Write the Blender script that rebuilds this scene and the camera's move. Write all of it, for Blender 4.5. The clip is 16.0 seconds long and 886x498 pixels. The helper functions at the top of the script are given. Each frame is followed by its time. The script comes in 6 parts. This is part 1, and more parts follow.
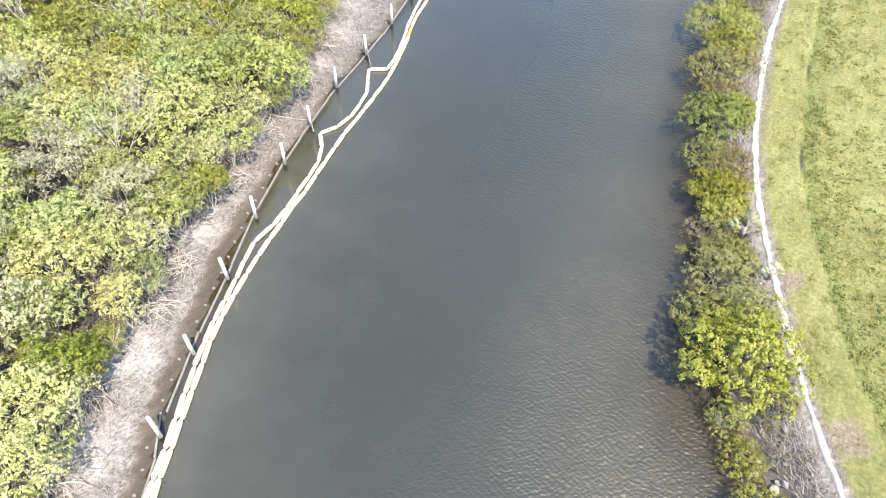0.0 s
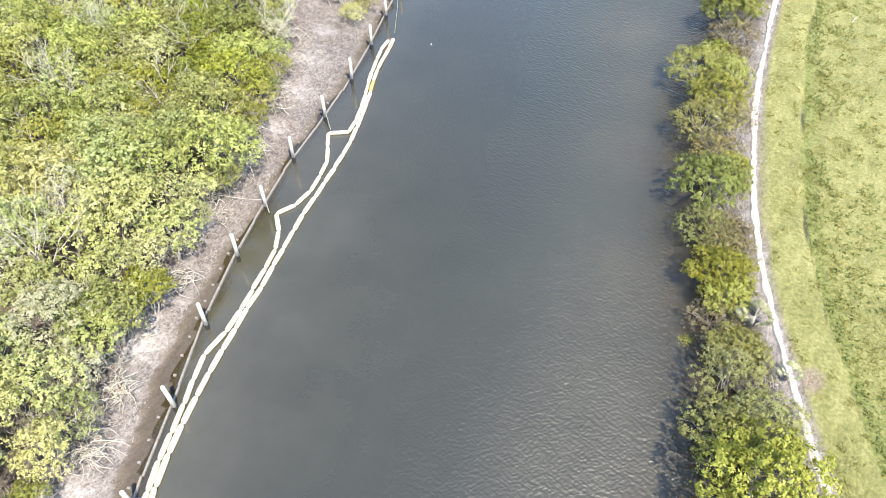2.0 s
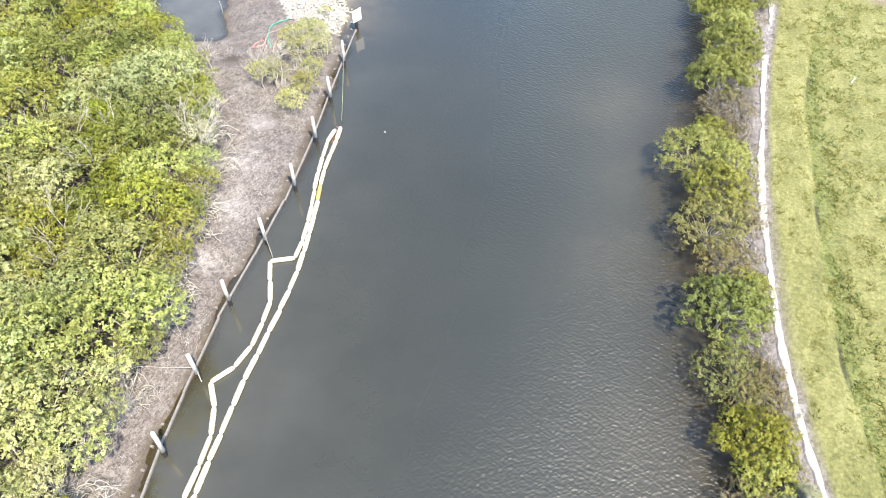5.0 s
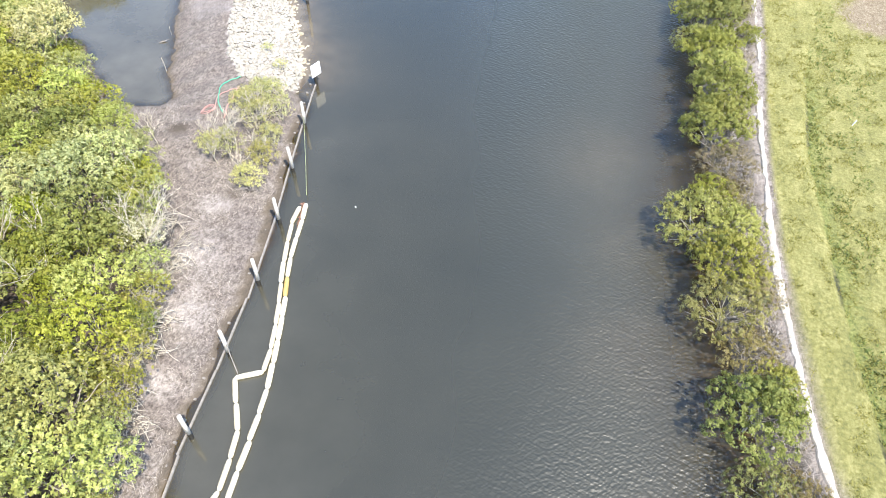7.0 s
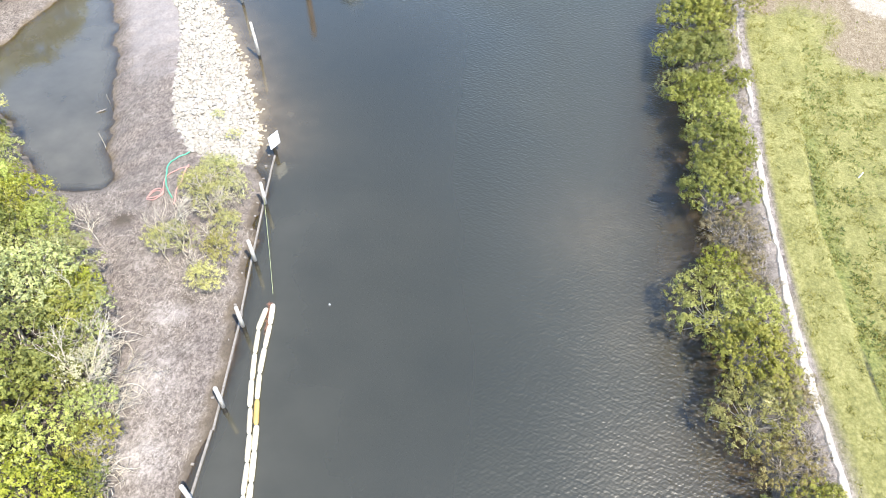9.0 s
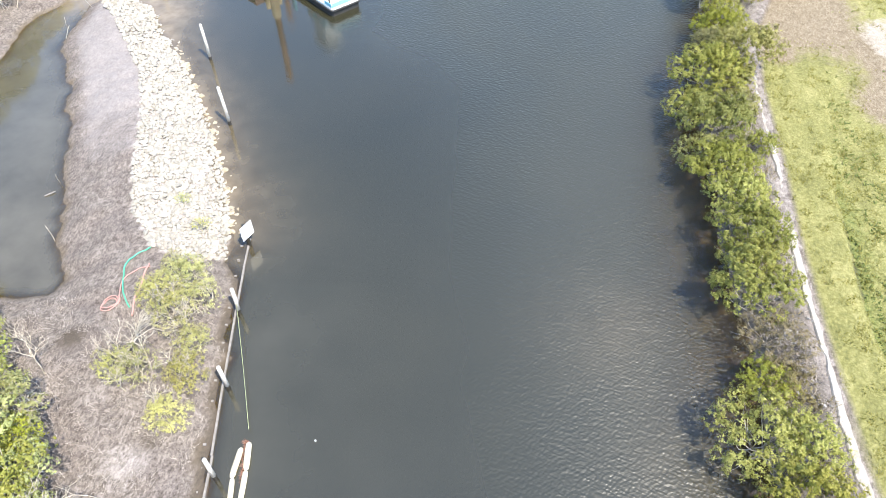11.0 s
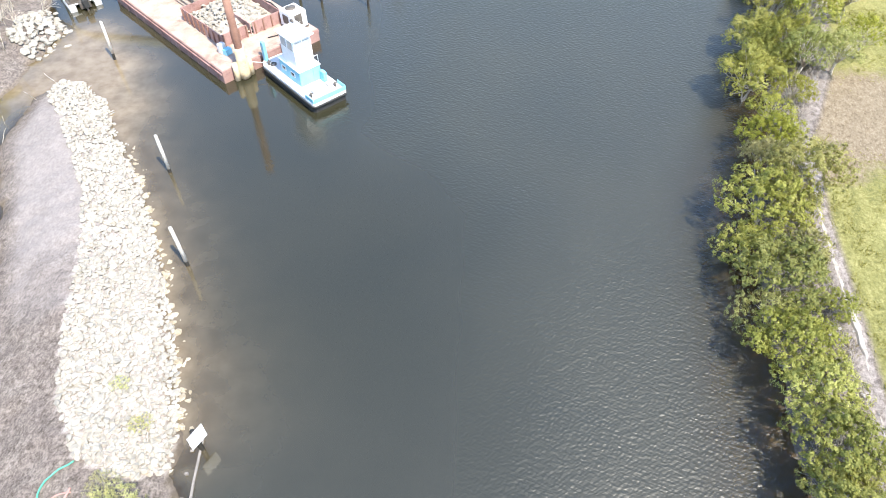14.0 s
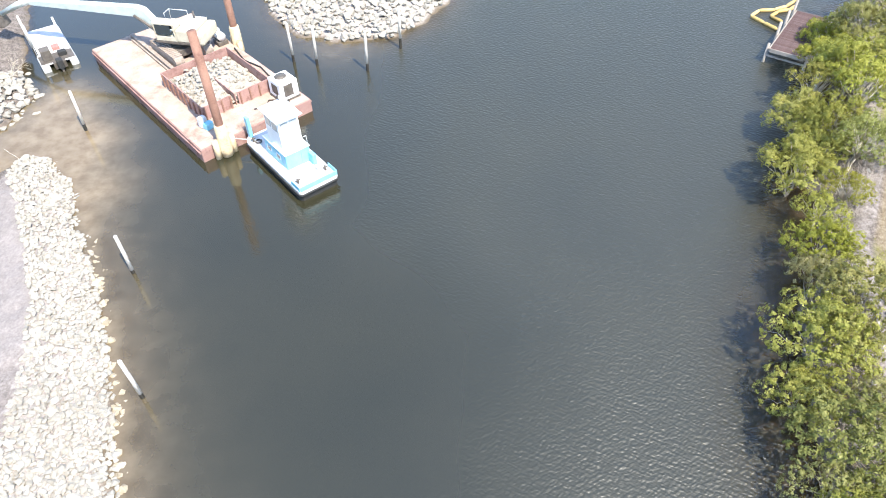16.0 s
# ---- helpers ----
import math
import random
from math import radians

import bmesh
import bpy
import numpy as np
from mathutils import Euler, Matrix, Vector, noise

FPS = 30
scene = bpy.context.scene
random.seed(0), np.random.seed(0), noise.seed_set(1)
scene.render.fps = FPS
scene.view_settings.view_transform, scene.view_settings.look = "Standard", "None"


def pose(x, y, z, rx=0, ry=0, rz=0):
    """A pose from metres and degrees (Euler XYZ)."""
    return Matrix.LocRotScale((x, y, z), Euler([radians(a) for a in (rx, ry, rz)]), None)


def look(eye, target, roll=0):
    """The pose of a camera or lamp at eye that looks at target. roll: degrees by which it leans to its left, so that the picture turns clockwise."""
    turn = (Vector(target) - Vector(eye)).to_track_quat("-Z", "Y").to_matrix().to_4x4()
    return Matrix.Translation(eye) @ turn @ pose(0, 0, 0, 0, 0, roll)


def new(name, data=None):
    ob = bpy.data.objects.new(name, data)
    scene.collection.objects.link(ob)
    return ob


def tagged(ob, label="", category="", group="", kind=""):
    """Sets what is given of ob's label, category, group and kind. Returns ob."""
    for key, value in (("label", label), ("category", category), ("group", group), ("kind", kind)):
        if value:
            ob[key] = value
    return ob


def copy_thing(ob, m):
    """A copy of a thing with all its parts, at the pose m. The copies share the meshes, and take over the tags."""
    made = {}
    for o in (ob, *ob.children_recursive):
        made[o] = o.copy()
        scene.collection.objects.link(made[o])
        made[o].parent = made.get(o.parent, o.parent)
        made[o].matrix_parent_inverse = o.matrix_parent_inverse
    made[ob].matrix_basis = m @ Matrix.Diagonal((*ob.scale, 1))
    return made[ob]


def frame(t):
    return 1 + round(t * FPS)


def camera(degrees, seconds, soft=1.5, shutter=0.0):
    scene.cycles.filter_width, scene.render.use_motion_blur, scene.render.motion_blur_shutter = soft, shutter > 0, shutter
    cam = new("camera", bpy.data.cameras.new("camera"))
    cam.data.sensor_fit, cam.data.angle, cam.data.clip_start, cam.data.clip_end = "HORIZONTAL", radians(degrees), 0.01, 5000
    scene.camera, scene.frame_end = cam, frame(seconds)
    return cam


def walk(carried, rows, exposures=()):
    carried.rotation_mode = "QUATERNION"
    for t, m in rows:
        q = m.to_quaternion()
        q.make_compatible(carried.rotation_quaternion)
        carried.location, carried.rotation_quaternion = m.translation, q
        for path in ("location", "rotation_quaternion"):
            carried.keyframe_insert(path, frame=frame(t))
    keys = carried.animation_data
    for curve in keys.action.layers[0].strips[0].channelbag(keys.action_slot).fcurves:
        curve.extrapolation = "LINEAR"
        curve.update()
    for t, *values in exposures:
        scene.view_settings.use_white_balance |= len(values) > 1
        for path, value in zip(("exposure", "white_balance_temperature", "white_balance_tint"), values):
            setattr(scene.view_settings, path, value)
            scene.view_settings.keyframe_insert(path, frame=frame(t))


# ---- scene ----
cam = camera(65.3, 16.0, soft=1.0)
METRES, EYE, TILT, LEAN, TURN = 63.02, 30.42, -0.25, 0.0, 20.3
ROWS = [
    (0.0, 0.0, 0.0, 0.0, -0.77, -47.26, 0.71),
    (0.5, 0.001, 0.0283, 0.0012, -1.59, -47.23, 0.72),
    (1.0, 0.0022, 0.0564, 0.0025, -2.46, -47.22, 0.75),
    (1.5, 0.0026, 0.0846, 0.0042, -3.35, -47.26, 0.77),
    (2.0, 0.0024, 0.1131, 0.0055, -4.17, -47.28, 0.79),
    (2.5, 0.0025, 0.1417, 0.0064, -4.97, -47.32, 0.79),
    (3.0, 0.0044, 0.1711, 0.0077, -5.77, -47.35, 0.8),
    (3.5, 0.0066, 0.2008, 0.0087, -6.63, -47.4, 0.8),
    (4.0, 0.0089, 0.231, 0.0095, -7.33, -47.43, 0.8),
    (6.5, 0.0156, 0.3786, 0.0129, -12.26, -47.56, 0.88),
    (7.0, 0.0165, 0.4063, 0.0136, -13.35, -47.54, 0.93),
    (7.5, 0.0177, 0.4345, 0.0149, -14.54, -47.53, 0.97),
    (8.0, 0.0196, 0.4626, 0.0162, -15.77, -47.52, 0.96),
    (8.5, 0.0229, 0.491, 0.0171, -16.87, -47.49, 1.0),
    (9.0, 0.0271, 0.5202, 0.0178, -17.82, -47.41, 1.02),
    (11.5, 0.064, 0.6808, 0.0197, -19.96, -47.37, 1.02),
    (12.0, 0.0741, 0.7144, 0.0204, -19.98, -47.39, 1.03),
    (12.5, 0.0848, 0.7476, 0.0206, -19.98, -47.39, 1.05),
    (13.0, 0.0965, 0.7804, 0.0209, -20.0, -47.33, 1.06),
    (13.5, 0.1089, 0.8115, 0.0207, -20.03, -47.02, 1.06),
    (14.0, 0.1232, 0.8437, 0.0216, -20.02, -46.8, 1.07),
    (14.5, 0.1374, 0.8776, 0.0219, -20.05, -46.5, 1.07),
    (15.0, 0.1524, 0.9099, 0.0209, -20.05, -46.05, 1.06),
    (15.5, 0.1665, 0.941, 0.0207, -19.51, -45.77, 1.05),
    (16.0, 0.1798, 0.9718, 0.0206, -18.69, -45.61, 0.98),
]
walk(cam, [(t, pose(0, 0, EYE, TILT, LEAN, TURN) @ pose(METRES * x, METRES * y, METRES * z, 90 + pitch, roll, yaw)) for t, x, y, z, yaw, pitch, roll in ROWS])

# ---- world and sun ----
world = bpy.data.worlds.new("sky")
scene.world = world
world.use_nodes = True
SUN_AZ, SUN_EL = 140.0, 57.0  # compass degrees from +y towards +x
wn = world.node_tree.nodes
sky = wn.new("ShaderNodeTexSky")
sky.sky_type, sky.sun_disc = "NISHITA", False
sky.sun_elevation, sky.sun_rotation = radians(SUN_EL), radians(SUN_AZ)
sky.air_density, sky.dust_density, sky.ozone_density = 1.0, 0.5, 2.0
world.node_tree.links.new(sky.outputs[0], wn["Background"].inputs[0])
wn["Background"].inputs[1].default_value = 0.15
sun = new("sun", bpy.data.lights.new("sun", "SUN"))
sun.data.energy, sun.data.angle, sun.data.color = 3.15, radians(0.5), (1.0, 0.93, 0.81)
s_az, s_el = radians(SUN_AZ), radians(SUN_EL)
SUN_FROM = Vector((math.sin(s_az) * math.cos(s_el), math.cos(s_az) * math.cos(s_el), math.sin(s_el)))
sun.matrix_world = look(SUN_FROM * 80, (0, 0, 0))
scene.view_settings.exposure = 1.76


# ---- materials ----
def nodes_of(name):
    m = bpy.data.materials.new(name)
    m.use_nodes = True
    return m, m.node_tree.nodes, m.node_tree.links, m.node_tree.nodes["Principled BSDF"]


def noise_node(n, l, co, scale, detail=5.0, rough=0.6, stretch=None, turn=0.0):
    t = n.new("ShaderNodeTexNoise")
    t.inputs["Scale"].default_value, t.inputs["Detail"].default_value, t.inputs["Roughness"].default_value = scale, detail, rough
    if stretch:
        mp = n.new("ShaderNodeMapping")
        mp.inputs["Rotation"].default_value = (0, 0, radians(turn))
        l.new(co, mp.inputs[0])
        st = n.new("ShaderNodeMapping")
        st.inputs["Scale"].default_value = stretch
        l.new(mp.outputs[0], st.inputs[0])
        co = st.outputs[0]
    l.new(co, t.inputs["Vector"])
    return t.outputs["Fac"]


def ramp(n, l, fac, stops):
    r = n.new("ShaderNodeValToRGB")
    e = r.color_ramp.elements
    while len(e) < len(stops):
        e.new(0.5)
    for el, (p, c) in zip(e, stops):
        el.position, el.color = p, (*c, 1)
    l.new(fac, r.inputs[0])
    return r.outputs[0]


def blend(n, l, fac, a, b, kind="MIX"):
    m = n.new("ShaderNodeMix")
    m.data_type, m.blend_type = "RGBA", kind
    for sock, v in ((m.inputs[0], fac), (m.inputs[6], a), (m.inputs[7], b)):
        if isinstance(v, (int, float)):
            sock.default_value = v
        elif isinstance(v, tuple):
            sock.default_value = (*v, 1)
        else:
            l.new(v, sock)
    return m.outputs[2]


def calc(n, l, op, a, b=0.0, c=0.0):
    m = n.new("ShaderNodeMath")
    m.operation = op
    for sock, v in zip(m.inputs, (a, b, c)):
        if isinstance(v, (int, float)):
            sock.default_value = v
        else:
            l.new(v, sock)
    return m.outputs[0]


def bumped(n, l, height, strength, distance):
    b = n.new("ShaderNodeBump")
    b.inputs["Strength"].default_value, b.inputs["Distance"].default_value = strength, distance
    l.new(height, b.inputs["Height"])
    return b.outputs[0]


def surface(name, lo, hi, scale=4.0, rough=0.8, bump=0.4, distance=0.02, fine=18.0, stain=None, stain_scale=1.2, stain_at=(0.5, 0.62), metal=0.0, vary=0.0):
    """A two-scale surface: a coarse tone, fine grain, and stains of another colour."""
    m, n, l, p = nodes_of(name)
    co = n.new("ShaderNodeTexCoord").outputs["Object"]
    a = noise_node(n, l, co, scale)
    f = noise_node(n, l, co, fine, 6.0, 0.7)
    col = ramp(n, l, calc(n, l, "ADD", calc(n, l, "MULTIPLY", a, 0.6), calc(n, l, "MULTIPLY", f, 0.4)), [(0.34, lo), (0.66, hi)])
    if stain:
        s = ramp(n, l, noise_node(n, l, co, stain_scale, 8.0, 0.7), [(stain_at[0], (0, 0, 0)), (stain_at[1], (1, 1, 1))])
        col = blend(n, l, s, col, stain)
    if vary:
        info = n.new("ShaderNodeObjectInfo").outputs["Random"]
        geo = n.new("ShaderNodeNewGeometry").outputs["Random Per Island"]
        k = calc(n, l, "FRACT", calc(n, l, "ADD", info, geo))
        hs = n.new("ShaderNodeHueSaturation")
        l.new(calc(n, l, "MULTIPLY_ADD", k, vary, 1.0 - vary / 2), hs.inputs["Value"])
        l.new(calc(n, l, "MULTIPLY_ADD", k, -vary, 1.0 + vary / 2), hs.inputs["Saturation"])
        l.new(col, hs.inputs["Color"])
        col = hs.outputs[0]
    l.new(col, p.inputs["Base Color"])
    p.inputs["Roughness"].default_value, p.inputs["Metallic"].default_value = rough, metal
    l.new(bumped(n, l, f, bump, distance), p.inputs["Normal"])
    return m


def foliage(name, dark, light, tip, translucent=0.42):
    """Leaves: colour by leaf and by plant, light passing through the blades."""
    m, n, l, p = nodes_of(name)
    leaf = n.new("ShaderNodeNewGeometry").outputs["Random Per Island"]
    plant = n.new("ShaderNodeObjectInfo").outputs["Random"]
    co = n.new("ShaderNodeTexCoord").outputs["Object"]
    patch = noise_node(n, l, co, 0.7, 3.0)
    k = calc(n, l, "ADD", calc(n, l, "MULTIPLY", leaf, 0.36), calc(n, l, "MULTIPLY", patch, 0.64))
    col = ramp(n, l, k, [(0.22, dark), (0.5, light), (0.80, tip)])
    hs = n.new("ShaderNodeHueSaturation")
    l.new(calc(n, l, "MULTIPLY_ADD", plant, 0.026, 0.478), hs.inputs["Hue"])
    l.new(calc(n, l, "MULTIPLY_ADD", calc(n, l, "FRACT", calc(n, l, "MULTIPLY", plant, 7.3)), 0.36, 0.74), hs.inputs["Value"])
    l.new(calc(n, l, "MULTIPLY_ADD", calc(n, l, "FRACT", calc(n, l, "MULTIPLY", plant, 13.7)), 0.26, 0.82), hs.inputs["Saturation"])
    l.new(col, hs.inputs["Color"])
    l.new(hs.outputs[0], p.inputs["Base Color"])
    p.inputs["Roughness"].default_value, p.inputs["Specular IOR Level"].default_value = 0.6, 0.22
    tr = n.new("ShaderNodeBsdfTranslucent")
    l.new(hs.outputs[0], tr.inputs[0])
    mx = n.new("ShaderNodeMixShader")
    mx.inputs[0].default_value = translucent
    l.new(p.outputs[0], mx.inputs[1])
    l.new(tr.outputs[0], mx.inputs[2])
    l.new(mx.outputs[0], n["Material Output"].inputs[0])
    return m


LEAF = foliage("mangrove_leaf", (0.20, 0.24, 0.06), (0.37, 0.41, 0.12), (0.54, 0.56, 0.22), 0.34)
LEAF_OLIVE = foliage("olive_leaf", (0.14, 0.16, 0.024), (0.30, 0.315, 0.055), (0.48, 0.475, 0.13), 0.34)
LEAF_BRIGHT = foliage("fresh_leaf", (0.10, 0.135, 0.018), (0.225, 0.255, 0.036), (0.38, 0.39, 0.085), 0.34)
LEAF_YELLOW = foliage("yellow_leaf", (0.30, 0.31, 0.09), (0.47, 0.47, 0.16), (0.62, 0.60, 0.26), 0.34)
LEAF_SAGE = foliage("sage_leaf", (0.34, 0.35, 0.17), (0.50, 0.50, 0.28), (0.66, 0.645, 0.41), 0.34)
LEAF_DRY = foliage("dry_leaf", (0.14, 0.12, 0.05), (0.25, 0.215, 0.08), (0.36, 0.31, 0.15), 0.25)
LEAF_STRAW = foliage("straw_leaf", (0.16, 0.17, 0.036), (0.32, 0.325, 0.08), (0.48, 0.47, 0.16), 0.32)
GRASS = foliage("grass_blade", (0.16, 0.165, 0.042), (0.26, 0.25, 0.075), (0.37, 0.345, 0.125), 0.5)
LUSH = foliage("weed_leaf", (0.135, 0.175, 0.032), (0.21, 0.245, 0.053), (0.30, 0.315, 0.09), 0.5)
BARK = surface("pale_bark", (0.26, 0.22, 0.18), (0.46, 0.42, 0.36), 5, 0.9, 0.5, 0.01, 30)
DEADWOOD = surface("dead_wood", (0.34, 0.295, 0.23), (0.58, 0.525, 0.43), 5, 0.9, 0.4, 0.01, 30)
TWIG = surface("dry_twig", (0.20, 0.17, 0.145), (0.46, 0.41, 0.365), 3, 0.95, 0.2, 0.01, 20)
ROCK = surface("limestone", (0.245, 0.225, 0.188), (0.365, 0.341, 0.293), 2.2, 0.92, 0.8, 0.05, 9, (0.33, 0.27, 0.19), 0.9, (0.60, 0.78), 0, 0.22)
ROCK_WET = surface("wet_limestone", (0.26, 0.21, 0.14), (0.44, 0.38, 0.28), 2.2, 0.55, 0.8, 0.05, 9, (0.16, 0.13, 0.07), 0.9, (0.5, 0.7), 0, 0.25)
ROCK_GREY = surface("grey_rubble", (0.20, 0.19, 0.18), (0.42, 0.40, 0.38), 2.2, 0.92, 0.8, 0.04, 9, (0.10, 0.09, 0.07), 0.9, (0.5, 0.7), 0, 0.4)
PILE_WOOD = surface("bleached_pile_wood", (0.44, 0.40, 0.34), (0.64, 0.60, 0.54), 3, 0.9, 0.5, 0.02, 24, (0.36, 0.32, 0.27), 1.6, (0.62, 0.8))
PILE_WET = surface("wet_pile_wood", (0.010, 0.009, 0.007), (0.035, 0.030, 0.022), 4, 0.5, 0.6, 0.03, 20)
CAP_WOOD = surface("weathered_cap_wood", (0.13, 0.115, 0.10), (0.28, 0.255, 0.23), 4, 0.9, 0.5, 0.01, 26)
CONCRETE = surface("bleached_concrete", (0.28, 0.25, 0.21), (0.46, 0.425, 0.375), 2.5, 0.9, 0.7, 0.03, 14, (0.34, 0.30, 0.25), 1.3, (0.58, 0.75), 0, 0.15)
BOOM_SKIN = surface("cream_boom_fabric", (0.46, 0.40, 0.27), (0.62, 0.57, 0.45), 3, 0.6, 0.5, 0.02, 12, (0.46, 0.37, 0.2), 1.3, (0.6, 0.78), 0, 0.12)
BOOM_YELLOW = surface("yellow_boom_fabric", (0.40, 0.27, 0.09), (0.52, 0.38, 0.16), 3, 0.6, 0.5, 0.02, 12, (0.40, 0.30, 0.15), 1.6, (0.6, 0.78), 0, 0.15)
RUST = surface("rusted_deck_steel", (0.29, 0.205, 0.16), (0.46, 0.36, 0.30), 0.8, 0.85, 0.5, 0.02, 9, (0.22, 0.15, 0.11), 0.5, (0.52, 0.68))
RUST_SIDE = surface("red_oxide_hull", (0.25, 0.135, 0.112), (0.37, 0.235, 0.205), 0.7, 0.75, 0.4, 0.02, 8, (0.14, 0.06, 0.045), 0.9, (0.5, 0.7))
RUST_BROWN = surface("brown_spud_steel", (0.17, 0.085, 0.058), (0.29, 0.16, 0.115), 0.9, 0.7, 0.4, 0.02, 9, (0.12, 0.05, 0.035), 0.7, (0.55, 0.7))
OCHRE = surface("ochre_painted_steel", (0.50, 0.39, 0.22), (0.64, 0.53, 0.36), 1.5, 0.7, 0.4, 0.02, 9, (0.3, 0.17, 0.08), 1.1, (0.55, 0.72))
WHITE_PAINT = surface("white_paint", (0.72, 0.73, 0.73), (0.84, 0.84, 0.83), 2, 0.45, 0.15, 0.01, 14, (0.55, 0.50, 0.44), 1.4, (0.66, 0.85))
BLUE_PAINT = surface("light_blue_paint", (0.16, 0.42, 0.55), (0.24, 0.54, 0.66), 2, 0.45, 0.15, 0.01, 14, (0.42, 0.5, 0.5), 1.6, (0.66, 0.85))
DECK_PAINT = surface("worn_pale_deck_paint", (0.48, 0.47, 0.46), (0.70, 0.68, 0.66), 2, 0.7, 0.3, 0.01, 14, (0.40, 0.30, 0.25), 1.3, (0.58, 0.76))
BLACK_RUBBER = surface("black_rubber", (0.012, 0.012, 0.012), (0.035, 0.034, 0.032), 6, 0.7, 0.4, 0.02, 20)
MACHINE = surface("cream_machine_paint", (0.38, 0.345, 0.26), (0.52, 0.48, 0.38), 2, 0.55, 0.2, 0.01, 12, (0.30, 0.22, 0.15), 1.2, (0.6, 0.78))
ARM_GREY = surface("pale_green_grey_paint", (0.34, 0.39, 0.375), (0.47, 0.515, 0.49), 2, 0.5, 0.2, 0.01, 12, (0.33, 0.34, 0.30), 1.2, (0.6, 0.8))
DARK_STEEL = surface("greasy_dark_steel", (0.05, 0.042, 0.036), (0.14, 0.12, 0.10), 3, 0.6, 0.5, 0.02, 14)
TRACK_STEEL = surface("muddy_track_steel", (0.20, 0.16, 0.13), (0.36, 0.30, 0.25), 3, 0.8, 0.6, 0.03, 14)
ALUMINIUM = surface("dull_aluminium", (0.50, 0.51, 0.50), (0.68, 0.68, 0.67), 3, 0.5, 0.2, 0.01, 14, (0.36, 0.33, 0.28), 1.3, (0.58, 0.76), 0.3)
DOCK_WOOD = surface("brown_dock_plank", (0.06, 0.034, 0.032), (0.12, 0.075, 0.068), 3, 0.85, 0.5, 0.01, 22, (0.26, 0.2, 0.17), 1.4, (0.6, 0.75), 0, 0.35)
DOCK_GREY = surface("grey_dock_timber", (0.24, 0.21, 0.18), (0.42, 0.38, 0.34), 3, 0.9, 0.5, 0.01, 22)
ROPE = surface("yellow_green_rope", (0.28, 0.32, 0.14), (0.42, 0.45, 0.25), 8, 0.8, 0.2, 0.005, 40)
GREEN_HOSE = surface("green_hose", (0.05, 0.30, 0.19), (0.10, 0.39, 0.27), 6, 0.4, 0.1, 0.005, 30)
PINK_HOSE = surface("faded_red_hose", (0.38, 0.19, 0.165), (0.50, 0.30, 0.265), 6, 0.6, 0.1, 0.005, 30)
RED_PAINT = surface("faded_red_paint", (0.5, 0.12, 0.1), (0.6, 0.2, 0.17), 6, 0.6, 0.1, 0.005, 30)


def glass_dark():
    m, n, l, p = nodes_of("dark_window_glass")
    p.inputs["Base Color"].default_value = (0.03, 0.04, 0.045, 1)
    p.inputs["Roughness"].default_value = 0.06
    return m


GRAVEL = surface("tan_stone_fines", (0.24, 0.20, 0.16), (0.46, 0.41, 0.35), 2.5, 0.95, 0.8, 0.04, 11)
GLASS = glass_dark()
# Pale grey base colour paints in the bright reflections on wheelhouse windows.
PALE_GLASS = surface("glare_pale_glass", (0.30, 0.33, 0.35), (0.42, 0.45, 0.46), 2, 0.15, 0.05, 0.005, 10)


def attribute(n, name):
    a = n.new("ShaderNodeAttribute")
    a.attribute_name = name
    return a.outputs["Fac"]


